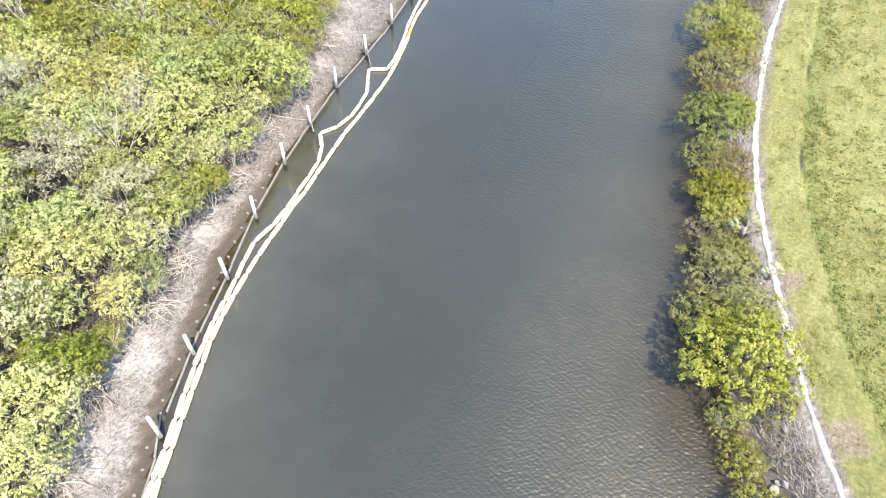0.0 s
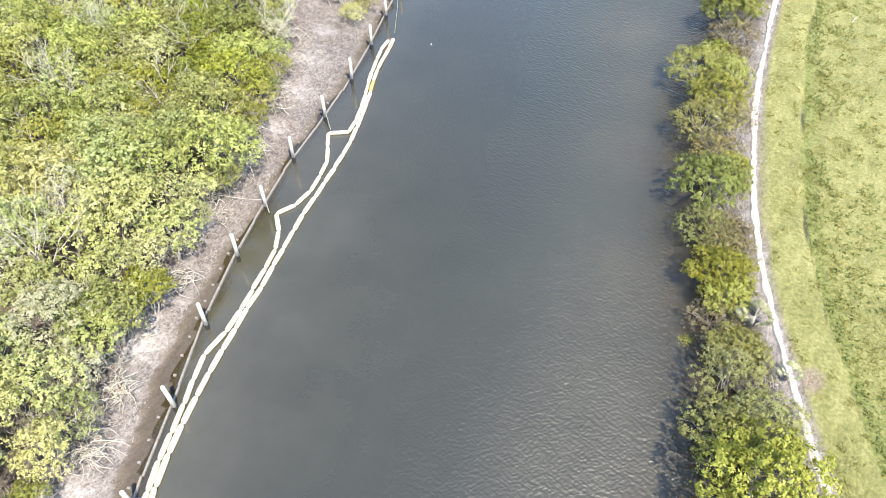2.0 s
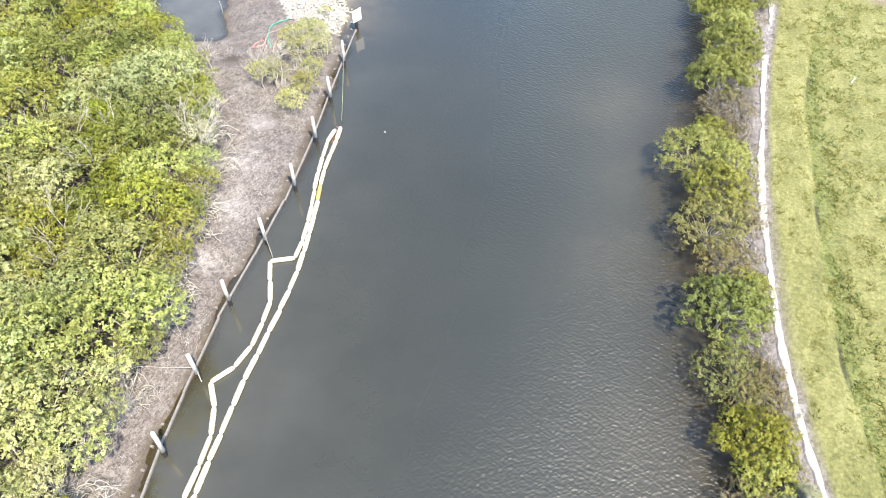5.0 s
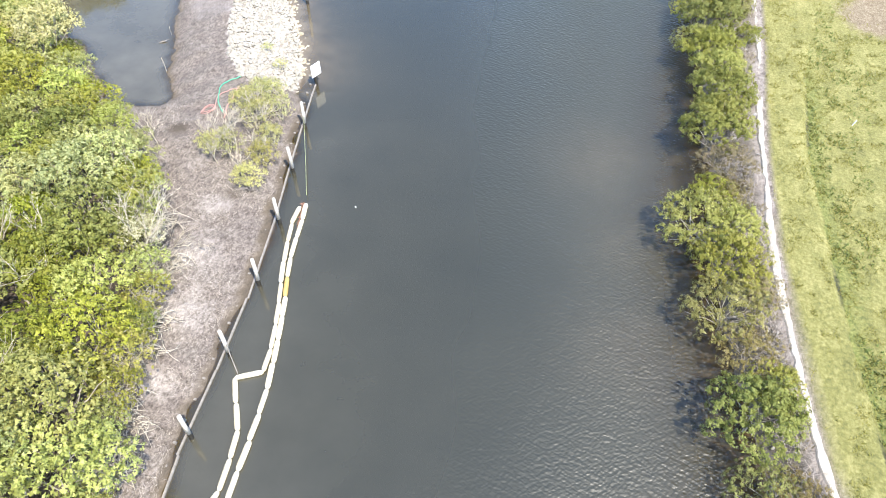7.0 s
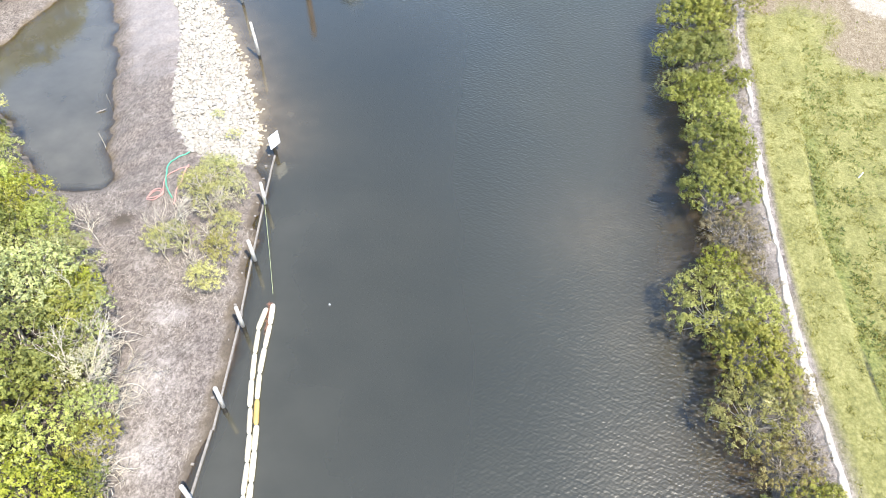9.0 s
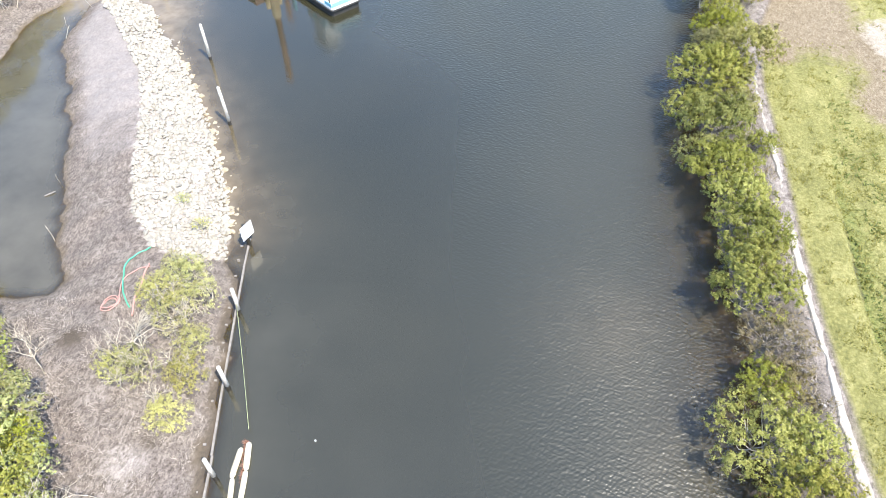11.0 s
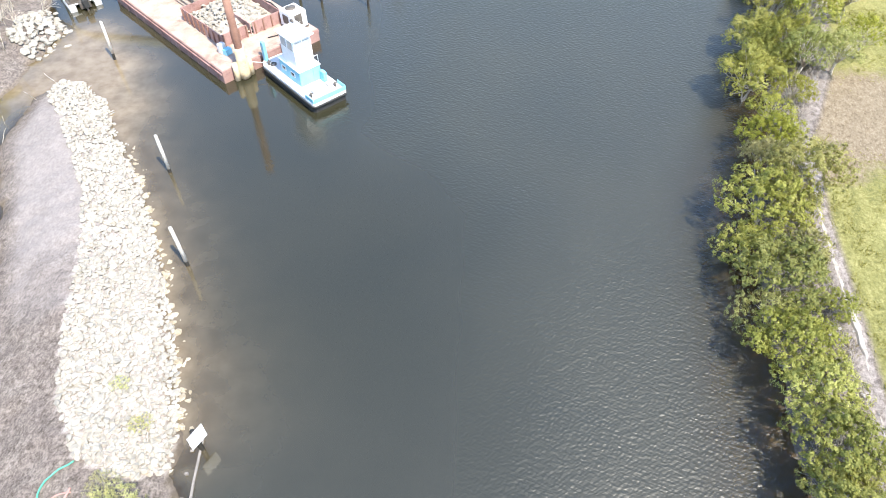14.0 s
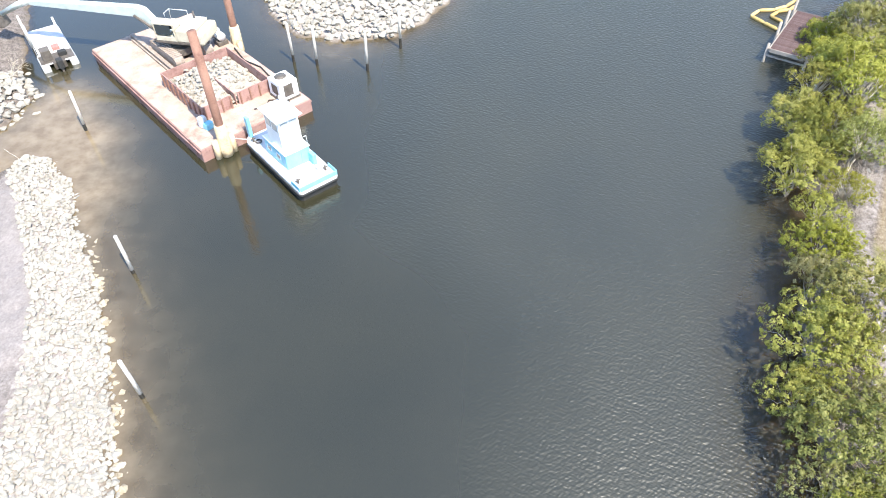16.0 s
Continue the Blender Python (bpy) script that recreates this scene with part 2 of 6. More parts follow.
def ground_material():
    m, n, l, p = nodes_of("bank_soil_and_turf")
    co = n.new("ShaderNodeTexCoord").outputs["Object"]
    big, mid, fine = noise_node(n, l, co, 0.35, 6), noise_node(n, l, co, 1.9, 8, 0.7), noise_node(n, l, co, 11.0, 8, 0.75)
    grit = noise_node(n, l, co, 4.5, 6, 0.75, (1.6, 0.8, 1), 12)
    mix2 = calc(n, l, "ADD", calc(n, l, "MULTIPLY", mid, 0.22), calc(n, l, "ADD", calc(n, l, "MULTIPLY", fine, 0.36), calc(n, l, "MULTIPLY", grit, 0.42)))
    mud = ramp(n, l, mix2, [(0.40, (0.044, 0.034, 0.027)), (0.49, (0.125, 0.104, 0.088)), (0.58, (0.25, 0.217, 0.192))])
    mud = blend(n, l, ramp(n, l, noise_node(n, l, co, 0.55, 6, 0.65), [(0.44, (0, 0, 0)), (0.60, (1, 1, 1))]), mud,
                ramp(n, l, mix2, [(0.42, (0.045, 0.035, 0.029)), (0.56, (0.19, 0.158, 0.138))]))
    pale = ramp(n, l, mix2, [(0.42, (0.17, 0.146, 0.128)), (0.56, (0.41, 0.372, 0.345))])
    col = blend(n, l, ramp(n, l, calc(n, l, "ADD", attribute(n, "pale"), calc(n, l, "MULTIPLY_ADD", mid, 0.5, -0.25)), [(0.25, (0, 0, 0)), (0.75, (1, 1, 1))]), mud, pale)
    smooth = ramp(n, l, mix2, [(0.38, (0.155, 0.135, 0.125)), (0.62, (0.29, 0.262, 0.247))])
    col = blend(n, l, attribute(n, "smooth"), col, smooth)
    streak = noise_node(n, l, co, 1.0, 5.0, 0.6, (1.6, 0.35, 1), 8)
    tuft = noise_node(n, l, co, 4.2, 8.0, 0.8)
    cells = n.new("ShaderNodeTexVoronoi")
    cells.inputs["Scale"].default_value = 5.5
    l.new(co, cells.inputs["Vector"])
    clump = calc(n, l, "MULTIPLY_ADD", cells.outputs["Distance"], -0.75, 0.84)
    turf = ramp(n, l, calc(n, l, "ADD", calc(n, l, "MULTIPLY", calc(n, l, "ADD", big, streak), 0.2), calc(n, l, "ADD", calc(n, l, "MULTIPLY", tuft, 0.48), calc(n, l, "MULTIPLY", clump, 0.12))),
                [(0.37, (0.085, 0.086, 0.022)), (0.49, (0.182, 0.174, 0.050)), (0.60, (0.295, 0.272, 0.105))])
    lush = ramp(n, l, calc(n, l, "ADD", calc(n, l, "MULTIPLY", tuft, 0.72), calc(n, l, "MULTIPLY", clump, 0.28)), [(0.36, (0.070, 0.088, 0.018)), (0.50, (0.142, 0.157, 0.037)), (0.64, (0.225, 0.23, 0.068))])
    turf = blend(n, l, ramp(n, l, calc(n, l, "ADD", attribute(n, "lush"), calc(n, l, "MULTIPLY_ADD", mid, 0.8, -0.4)), [(0.30, (0, 0, 0)), (0.62, (1, 1, 1))]), turf, lush)
    worn = ramp(n, l, mix2, [(0.42, (0.115, 0.082, 0.045)), (0.50, (0.195, 0.15, 0.095)), (0.58, (0.285, 0.24, 0.165))])
    turf = blend(n, l, ramp(n, l, calc(n, l, "ADD", attribute(n, "bare"), calc(n, l, "MULTIPLY_ADD", mid, 0.9, -0.45)), [(0.35, (0, 0, 0)), (0.75, (1, 1, 1))]), turf, worn)
    ridge_dark = ramp(n, l, tuft, [(0.4, (0.028, 0.030, 0.011)), (0.62, (0.085, 0.083, 0.030))])
    turf = blend(n, l, ramp(n, l, calc(n, l, "ADD", attribute(n, "ridge_dark"), calc(n, l, "MULTIPLY_ADD", mid, 0.8, -0.4)), [(0.30, (0, 0, 0)), (0.7, (1, 1, 1))]), turf, ridge_dark)
    sand = ramp(n, l, mix2, [(0.40, (0.22, 0.18, 0.13)), (0.60, (0.42, 0.37, 0.31))])
    turf = blend(n, l, ramp(n, l, calc(n, l, "ADD", attribute(n, "sand"), calc(n, l, "MULTIPLY_ADD", mid, 0.5, -0.25)), [(0.40, (0, 0, 0)), (0.6, (1, 1, 1))]), turf, sand)
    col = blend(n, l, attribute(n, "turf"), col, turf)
    verge = ramp(n, l, mix2, [(0.34, (0.035, 0.030, 0.024)), (0.5, (0.105, 0.09, 0.075)), (0.64, (0.22, 0.195, 0.165))])
    col = blend(n, l, attribute(n, "verge"), col, verge)
    ooze_shade = ramp(n, l, mix2, [(0.32, (0.032, 0.025, 0.018)), (0.6, (0.085, 0.066, 0.048)), (0.7, (0.16, 0.13, 0.10))])
    bed = ramp(n, l, mix2, [(0.3, (0.055, 0.042, 0.027)), (0.7, (0.17, 0.13, 0.085))])
    col = blend(n, l, attribute(n, "bed"), col, bed)
    col = blend(n, l, attribute(n, "ooze_shade"), col, ooze_shade)
    l.new(col, p.inputs["Base Color"])
    p.inputs["Roughness"].default_value = 0.9
    l.new(bumped(n, l, calc(n, l, "ADD", calc(n, l, "MULTIPLY", mix2, 0.6), calc(n, l, "ADD", calc(n, l, "MULTIPLY", tuft, 0.4), calc(n, l, "MULTIPLY", clump, 0.15))), 1.0, 0.2), p.inputs["Normal"])
    l.new(calc(n, l, "MULTIPLY_ADD", attribute(n, "turf"), 0.6, 0.35), n["Bump"].inputs["Strength"])
    return m


def water_material():
    """Murky canal water: how much of the bed shows follows the depth; wind ripples break the sky's reflection."""
    m, n, l, p = nodes_of("murky_canal_water")
    co = n.new("ShaderNodeTexCoord").outputs["Object"]
    drift = noise_node(n, l, co, 0.35, 2.0)
    r1 = noise_node(n, l, co, 1.0, 0.8, 0.5, (2.1, 5.6, 1), 26)
    r2 = noise_node(n, l, co, 1.0, 0.6, 0.5, (4.2, 7.4, 1), -32)
    gust = ramp(n, l, noise_node(n, l, co, 0.05, 3.0, 0.5), [(0.36, (0.80, 0.80, 0.80)), (0.62, (0.92, 0.92, 0.92))])
    gust = calc(n, l, "MULTIPLY", gust, calc(n, l, "MULTIPLY_ADD", drift, 0.6, 0.7))
    h = calc(n, l, "ADD", calc(n, l, "MULTIPLY", r1, 0.58), calc(n, l, "MULTIPLY", r2, 0.42))
    h = calc(n, l, "MULTIPLY", calc(n, l, "SUBTRACT", h, 0.5), calc(n, l, "MULTIPLY", gust, attribute(n, "breeze")))
    normal = bumped(n, l, h, 1.0, 0.11)
    silt = ramp(n, l, noise_node(n, l, co, 0.09, 4.0), [(0.3, (0.0235, 0.0232, 0.0130)), (0.7, (0.0295, 0.028, 0.0155))])
    # Paler tone: silt plus sky reflection put into the colour.
    silt = blend(n, l, attribute(n, "silt_glare"), silt, ramp(n, l, noise_node(n, l, co, 0.25, 4.0), [(0.3, (0.070, 0.063, 0.045)), (0.7, (0.115, 0.105, 0.08))]))
    silt = blend(n, l, attribute(n, "plume"), silt, ramp(n, l, noise_node(n, l, co, 0.8, 4.0), [(0.35, (0.16, 0.115, 0.062)), (0.65, (0.24, 0.185, 0.115))]))
    l.new(silt, p.inputs["Base Color"])
    p.inputs["IOR"].default_value = 1.7
    l.new(normal, p.inputs["Normal"])
    clear, gloss, fres = n.new("ShaderNodeBsdfTransparent"), n.new("ShaderNodeBsdfGlossy"), n.new("ShaderNodeFresnel")
    clear.inputs[0].default_value = (0.80, 0.72, 0.52, 1)
    fuzz = calc(n, l, "MULTIPLY_ADD", attribute(n, "breeze"), 0.42, 0.06)
    l.new(fuzz, gloss.inputs["Roughness"])
    l.new(fuzz, p.inputs["Roughness"])
    fres.inputs["IOR"].default_value = 1.7
    l.new(normal, fres.inputs["Normal"])
    l.new(normal, gloss.inputs["Normal"])
    top, out = n.new("ShaderNodeMixShader"), n.new("ShaderNodeMixShader")
    l.new(fres.outputs[0], top.inputs[0])
    l.new(clear.outputs[0], top.inputs[1])
    l.new(gloss.outputs[0], top.inputs[2])
    l.new(attribute(n, "murk"), out.inputs[0])
    l.new(top.outputs[0], out.inputs[1])
    l.new(p.outputs[0], out.inputs[2])
    l.new(out.outputs[0], n["Material Output"].inputs[0])
    return m


GROUND, WATER = ground_material(), water_material()


# ---- mesh helpers ----
def mesh_of(name, verts, faces, *mats, smooth=False):
    me = bpy.data.meshes.new(name)
    if isinstance(faces, np.ndarray):
        k = faces.shape[1]
        verts = np.asarray(verts, np.float32)
        me.vertices.add(len(verts)), me.vertices.foreach_set("co", verts.ravel())
        me.loops.add(faces.size), me.loops.foreach_set("vertex_index", faces.ravel().astype(np.int32))
        me.polygons.add(len(faces)), me.polygons.foreach_set("loop_start", np.arange(0, faces.size, k, dtype=np.int32))
        me.update(calc_edges=True)
        me.validate()
    else:
        me.from_pydata(verts, [], faces)
    for m in mats:
        me.materials.append(m)
    me.polygons.foreach_set("use_smooth", [smooth] * len(me.polygons))
    return me


def put(name, me, parent=None, label="", m=None):
    ob = new(name, me)
    if parent:
        ob.parent = parent
    if m is not None:
        ob.matrix_basis = m
    if label:
        ob["label"] = label
    return ob


def part(name, bm, material, parent, label="", smooth=False):
    me = bpy.data.meshes.new(name)
    bm.to_mesh(me)
    bm.free()
    me.materials.append(material)
    me.polygons.foreach_set("use_smooth", [smooth] * len(me.polygons))
    return put(name, me, parent, label)


def thing(name, m, label, category, group="", kind=""):
    ob = new(name)
    ob.matrix_basis = m
    ob.empty_display_size = 0.3
    return tagged(ob, label, category, group, kind)


def box(x0, x1, y0, y1, z0, z1, bevel=0.0, bm=None, taper=1.0):
    bm = bm or bmesh.new()
    made = bmesh.ops.create_cube(bm, size=1.0)["verts"]
    for v in made:
        top = v.co.z > 0
        k = taper if top else 1.0
        v.co = Vector(((x0 + x1) / 2 + v.co.x * (x1 - x0) * k, (y0 + y1) / 2 + v.co.y * (y1 - y0) * k, z1 if top else z0))
    if bevel:
        edges = list({e for v in made for e in v.link_edges})
        bmesh.ops.bevel(bm, geom=edges, offset=bevel, segments=2, affect="EDGES", profile=0.6)
    return bm


def tube_data(points, radii, sides=6, start=0):
    """Vertices and quads of a tapered tube along a line."""
    P = [Vector(p) for p in points]
    vs, fs = [], []
    for i, p in enumerate(P):
        d = (P[min(i + 1, len(P) - 1)] - P[max(i - 1, 0)]).normalized()
        a = d.orthogonal().normalized() if abs(d.z) > 0.9 else d.cross(Vector((0, 0, 1))).normalized()
        b = d.cross(a)
        r = radii[i] if isinstance(radii, (list, tuple)) else radii
        for k in range(sides):
            w = 2 * math.pi * k / sides
            vs.append(tuple(p + (a * math.cos(w) + b * math.sin(w)) * r))
    for i in range(len(P) - 1):
        for k in range(sides):
            q = start + i * sides
            fs.append((q + k, q + (k + 1) % sides, q + sides + (k + 1) % sides, q + sides + k))
    e = start + (len(P) - 1) * sides
    fs.append(tuple(start + k for k in reversed(range(sides))))
    fs.append(tuple(e + k for k in range(sides)))
    return vs, fs


def tubes(name, lines, mat, sides=6, smooth=True):
    vs, fs = [], []
    for pts, rad in lines:
        v, f = tube_data(pts, rad, sides, len(vs))
        vs += v
        fs += f
    return mesh_of(name, vs, fs, mat, smooth=smooth)


def wander(rng, a, b, k, amount):
    """A crooked line from a to b."""
    a, b = Vector(a), Vector(b)
    out = []
    for i in range(k + 1):
        t = i / k
        j = amount * math.sin(math.pi * t) * (b - a).length
        out.append(a.lerp(b, t) + Vector((rng.uniform(-j, j), rng.uniform(-j, j), rng.uniform(-j, j) * 0.5)))
    return out


def along(line, s):
    """The point s metres along a flat line, and its heading in degrees."""
    for (x0, y0), (x1, y1) in zip(line, line[1:]):
        d = math.hypot(x1 - x0, y1 - y0)
        if s <= d:
            return x0 + (x1 - x0) * s / d, y0 + (y1 - y0) * s / d, math.degrees(math.atan2(y1 - y0, x1 - x0))
        s -= d
    return line[-1][0], line[-1][1], math.degrees(math.atan2(line[-1][1] - line[-2][1], line[-1][0] - line[-2][0]))


def length(line):
    return sum(math.dist(a, b) for a, b in zip(line, line[1:]))


def rounded(line, times=2):
    for _ in range(times):
        out = [line[0]]
        for (a, b), (c, d) in zip(line, line[1:]):
            out += [(a * 0.75 + c * 0.25, b * 0.75 + d * 0.25), (a * 0.25 + c * 0.75, b * 0.25 + d * 0.75)]
        line = out + [line[-1]]
    return line


def inside(poly, X, Y):
    r = np.zeros(X.shape, bool)
    for (x0, y0), (x1, y1) in zip(poly, poly[1:] + poly[:1]):
        if y0 != y1:
            r ^= ((y0 > Y) != (y1 > Y)) & (X < (x1 - x0) * (Y - y0) / (y1 - y0) + x0)
    return r


def distance_to(line, X, Y, closed=True):
    best = np.full(X.shape, 1e9)
    for (x0, y0), (x1, y1) in zip(line, (line[1:] + line[:1]) if closed else line[1:]):
        dx, dy = x1 - x0, y1 - y0
        t = np.clip(((X - x0) * dx + (Y - y0) * dy) / max(dx * dx + dy * dy, 1e-9), 0, 1)
        best = np.minimum(best, np.hypot(X - x0 - t * dx, Y - y0 - t * dy))
    return best


def signed(poly, X, Y):
    return np.where(inside(poly, X, Y), 1, -1) * distance_to(poly, X, Y)


def lattice(ix, iy):
    v = np.sin(ix * 127.1 + iy * 311.7) * 43758.5453
    return v - np.floor(v)


def value_noise(X, Y):
    ix, iy = np.floor(X), np.floor(Y)
    fx, fy = X - ix, Y - iy
    fx, fy = fx * fx * (3 - 2 * fx), fy * fy * (3 - 2 * fy)
    a, b, c, d = lattice(ix, iy), lattice(ix + 1, iy), lattice(ix, iy + 1), lattice(ix + 1, iy + 1)
    return (a * (1 - fx) + b * fx) * (1 - fy) + (c * (1 - fx) + d * fx) * fy


def fractal(X, Y, scale, octaves=4):
    out, amp, tot = np.zeros(X.shape), 1.0, 0.0
    for k in range(octaves):
        out = out + amp * (value_noise(X * scale + 17.3 * k, Y * scale - 9.1 * k) - 0.5)
        tot, amp, scale = tot + amp, amp * 0.55, scale * 2.07
    return out / tot * 2


# ---- plan ----
CANAL_EDGE = [(-13.1, -30), (-15.9, 0), (-18.6, 8.4), (-19.8, 11.5), (-20.95, 16.2), (-22.0, 20), (-22.5, 22), (-22.7, 26.4), (-23.1, 29), (-22.95, 31.2), (-22.75, 33.8), (-23.1, 36.4),
              (-23.35, 40.2), (-23.0, 42.6), (-23.15, 45), (-23.1, 47.5), (-22.9, 49), (-23.1, 53), (-23.6, 58), (-23.9, 63), (-24.4, 66.5), (-25.4, 69.5), (-26.6, 73), (-28.8, 78.5), (-30.7, 83), (-34.2, 89.8), (-36.6, 94.3),
              (-38.6, 97.5), (-40.6, 100.2)]
LAGOON_EDGE = [(-42.7, 100.6), (-44.4, 98.5), (-44.6, 92.5), (-41.6, 86), (-39.5, 80.5), (-37.6, 74.8), (-35.7, 69.5), (-34.3, 66), (-34.5, 64.6), (-36.8, 64), (-39.2, 65),
               (-42.6, 69), (-44.6, 72), (-49.0, 75), (-50.8, 79), (-50.4, 82.3), (-50.0, 85.6), (-49.0, 90), (-48.9, 95), (-48.6, 97.5), (-47.0, 100.4), (-46.6, 104.3), (-46.2, 106.8), (-46.0, 109), (-48.5, 112),
               (-50.5, 117), (-54, 126), (-62, 150), (-90, 260)]
LEFT_LAND = CANAL_EDGE + LAGOON_EDGE + [(-1800, 300), (-1800, -1500), (-13, -1500)]
WATERLINE = [(60, -60), (13.6, 0), (9.7, 16), (7.4, 20.7), (6.6, 26), (6.1, 31), (4.9, 40), (4.2, 48), (4.2, 54), (4.8, 60), (5.5, 68), (6.8, 78), (8.6, 87), (11.4, 91),
             (13.2, 98), (19, 111), (26, 124), (40, 150), (120, 260)]
RIGHT_LAND = WATERLINE + [(1800, 300), (1800, -1500), (60, -1500)]
SPIT = [(-31, 127), (-28.5, 121.8), (-26, 119), (-22, 117.8), (-17.4, 118.2), (-14.6, 121.5), (-12.6, 125.5), (-9, 140), (-14, 160), (-30, 155), (-34, 138)]
KERB = [(17.5, 0), (11.7, 17), (10.3, 21.2), (9.1, 26.5), (7.75, 33), (7.0, 40), (7.15, 49.5), (7.6, 55), (8.2, 61), (9.2, 68), (10.45, 75), (11.6, 83), (13.6, 91.5), (17.3, 98.5), (24, 117), (40, 140)]
RIDGE = [(19, 5), (13.5, 21), (12.2, 25.2), (10.6, 33.8), (10.0, 40), (10.2, 48), (11.3, 62), (13.5, 73), (18, 88), (26, 110)]
RIPRAP = [(-24.9, 67.2), (-25.0, 69), (-26.0, 73), (-28.2, 78.5), (-30.1, 83), (-33.6, 89.8), (-36.0, 94.5), (-38.2, 98), (-40.2, 101), (-42.8, 101.4), (-43.4, 100),
          (-42.8, 98), (-40.6, 95), (-38.6, 91.5), (-35.8, 86.5), (-33.8, 80.2), (-32.5, 74.1), (-31.3, 70.6), (-29.2, 67.6), (-27, 66.6)]


FOREST = [(-17.6, -1), (-20.5, 6), (-22.3, 12), (-23.9, 19), (-25.0, 26), (-25.3, 33), (-26.1, 40), (-28.0, 48), (-31.2, 54), (-36.0, 59.5), (-40.8, 63), (-44.4, 69.5),
          (-48.2, 74.6), (-51.6, 78.5), (-53, 84), (-52, 90), (-52, 95), (-53, 100), (-55, 108), (-56, 122), (-60, 122), (-60, 44), (-37, 15.5), (-25, 0)]


def land_height(X, Y):
    X, Y = np.asarray(X, float), np.asarray(Y, float)
    rough = fractal(X, Y, 0.9, 5)
    ragged = np.where(Y > 60, 0.75, 0.4)
    Xw, Yw = X + ragged * fractal(X, Y, 0.55, 4), Y + ragged * fractal(X + 40, Y + 70, 0.55, 4)
    left, right, spit = signed(LEFT_LAND, Xw, Yw), signed(RIGHT_LAND, Xw, Yw), signed(SPIT, Xw, Yw)
    zl = np.where(left > 0, 0.08 + 1.15 * (1 - np.exp(-np.maximum(left, 0) / 2.6)) + 0.30 * rough * np.clip(left / 1.5, 0.25, 1), np.maximum(0.08 + left * np.where(X < -34.5, 0.75, 0.26) + 0.06 * rough, -2.2))
    shelf = (Y < 67.5) & (X > -30) & (left < 0)
    ledge = np.interp(Y, [26, 30, 45, 48, 63, 67.5], [0.85, 0.15, 0.15, 0.45, 0.45, 0.0])
    zl = np.where(shelf, np.where(left > -ledge, 0.07 + 0.05 * left + 0.04 * rough, np.maximum((left + ledge) * 1.1, -2.2)), zl)
    wide = fractal(X, Y, 0.12, 3)
    kerb = distance_to(KERB, X, Y, False) * np.where(inside(KERB + [(1800, 140), (1800, 0)], X, Y), 1, -1)
    slope = np.clip(right / np.maximum(right + np.maximum(-kerb - 0.9, 0), 0.3), 0, 1)
    ridge = distance_to(RIDGE, X, Y, False) * np.where(inside(RIDGE + [(1800, 110), (1800, 5)], X, Y), 1, -1)
    fade = np.clip((84 - Y) / 14, 0, 1)
    bank = 1.25 - fade * (0.22 / (1 + np.exp(np.clip(-ridge * 8, -50, 50))) + 0.10 * np.exp(-(ridge / 0.22) ** 2)) + 0.06 * rough
    zr = np.where(right > 0, np.where(kerb > 0, bank, 1.2 * slope ** 0.8 + 0.10 * rough * (kerb < -0.9)), np.maximum(right * np.where(right > 0, 0, 0.20 + 0.09 * wide) - 0.02 - 0.02 * right ** 2, -2.2))
    zs = np.where(spit > 0, 0.05 + 1.2 * (1 - np.exp(-np.maximum(spit, 0) / 3)) + 0.1 * rough, np.maximum(0.05 + spit * 0.4, -2.2))
    bars = [(-43.6, 103.4, 3.2, 1.95), (-40.2, 102.6, 2.2, 1.7), (-46.5, 100.5, 2.6, 1.9), (-44.5, 107.5, 2.0, 1.6), (-38.0, 99.6, 1.6, 1.2), (-2.5, 63, 3.0, 1.2), (-1.5, 46, 2.6, 1.2), (0.5, 30, 2.6, 1.2), (2.0, 20, 3.5, 1.3), (3.0, 74, 2.4, 1.1), (6.0, 90, 2.2, 1.2)]
    zb = -2.2 + sum(h * np.exp(-((X - a) ** 2 + (Y - b) ** 2) / c ** 2) for a, b, c, h in bars)
    return np.maximum(np.maximum(np.maximum(zl, zr), zs), np.minimum(zb, -0.12)), left, right, spit, kerb, ridge


def height_at(x, y):
    return float(land_height(np.array([x]), np.array([y]))[0][0])


def strip_of(kerb):
    return np.clip(1 - np.abs(kerb + 0.45) / 0.5, 0, 1)


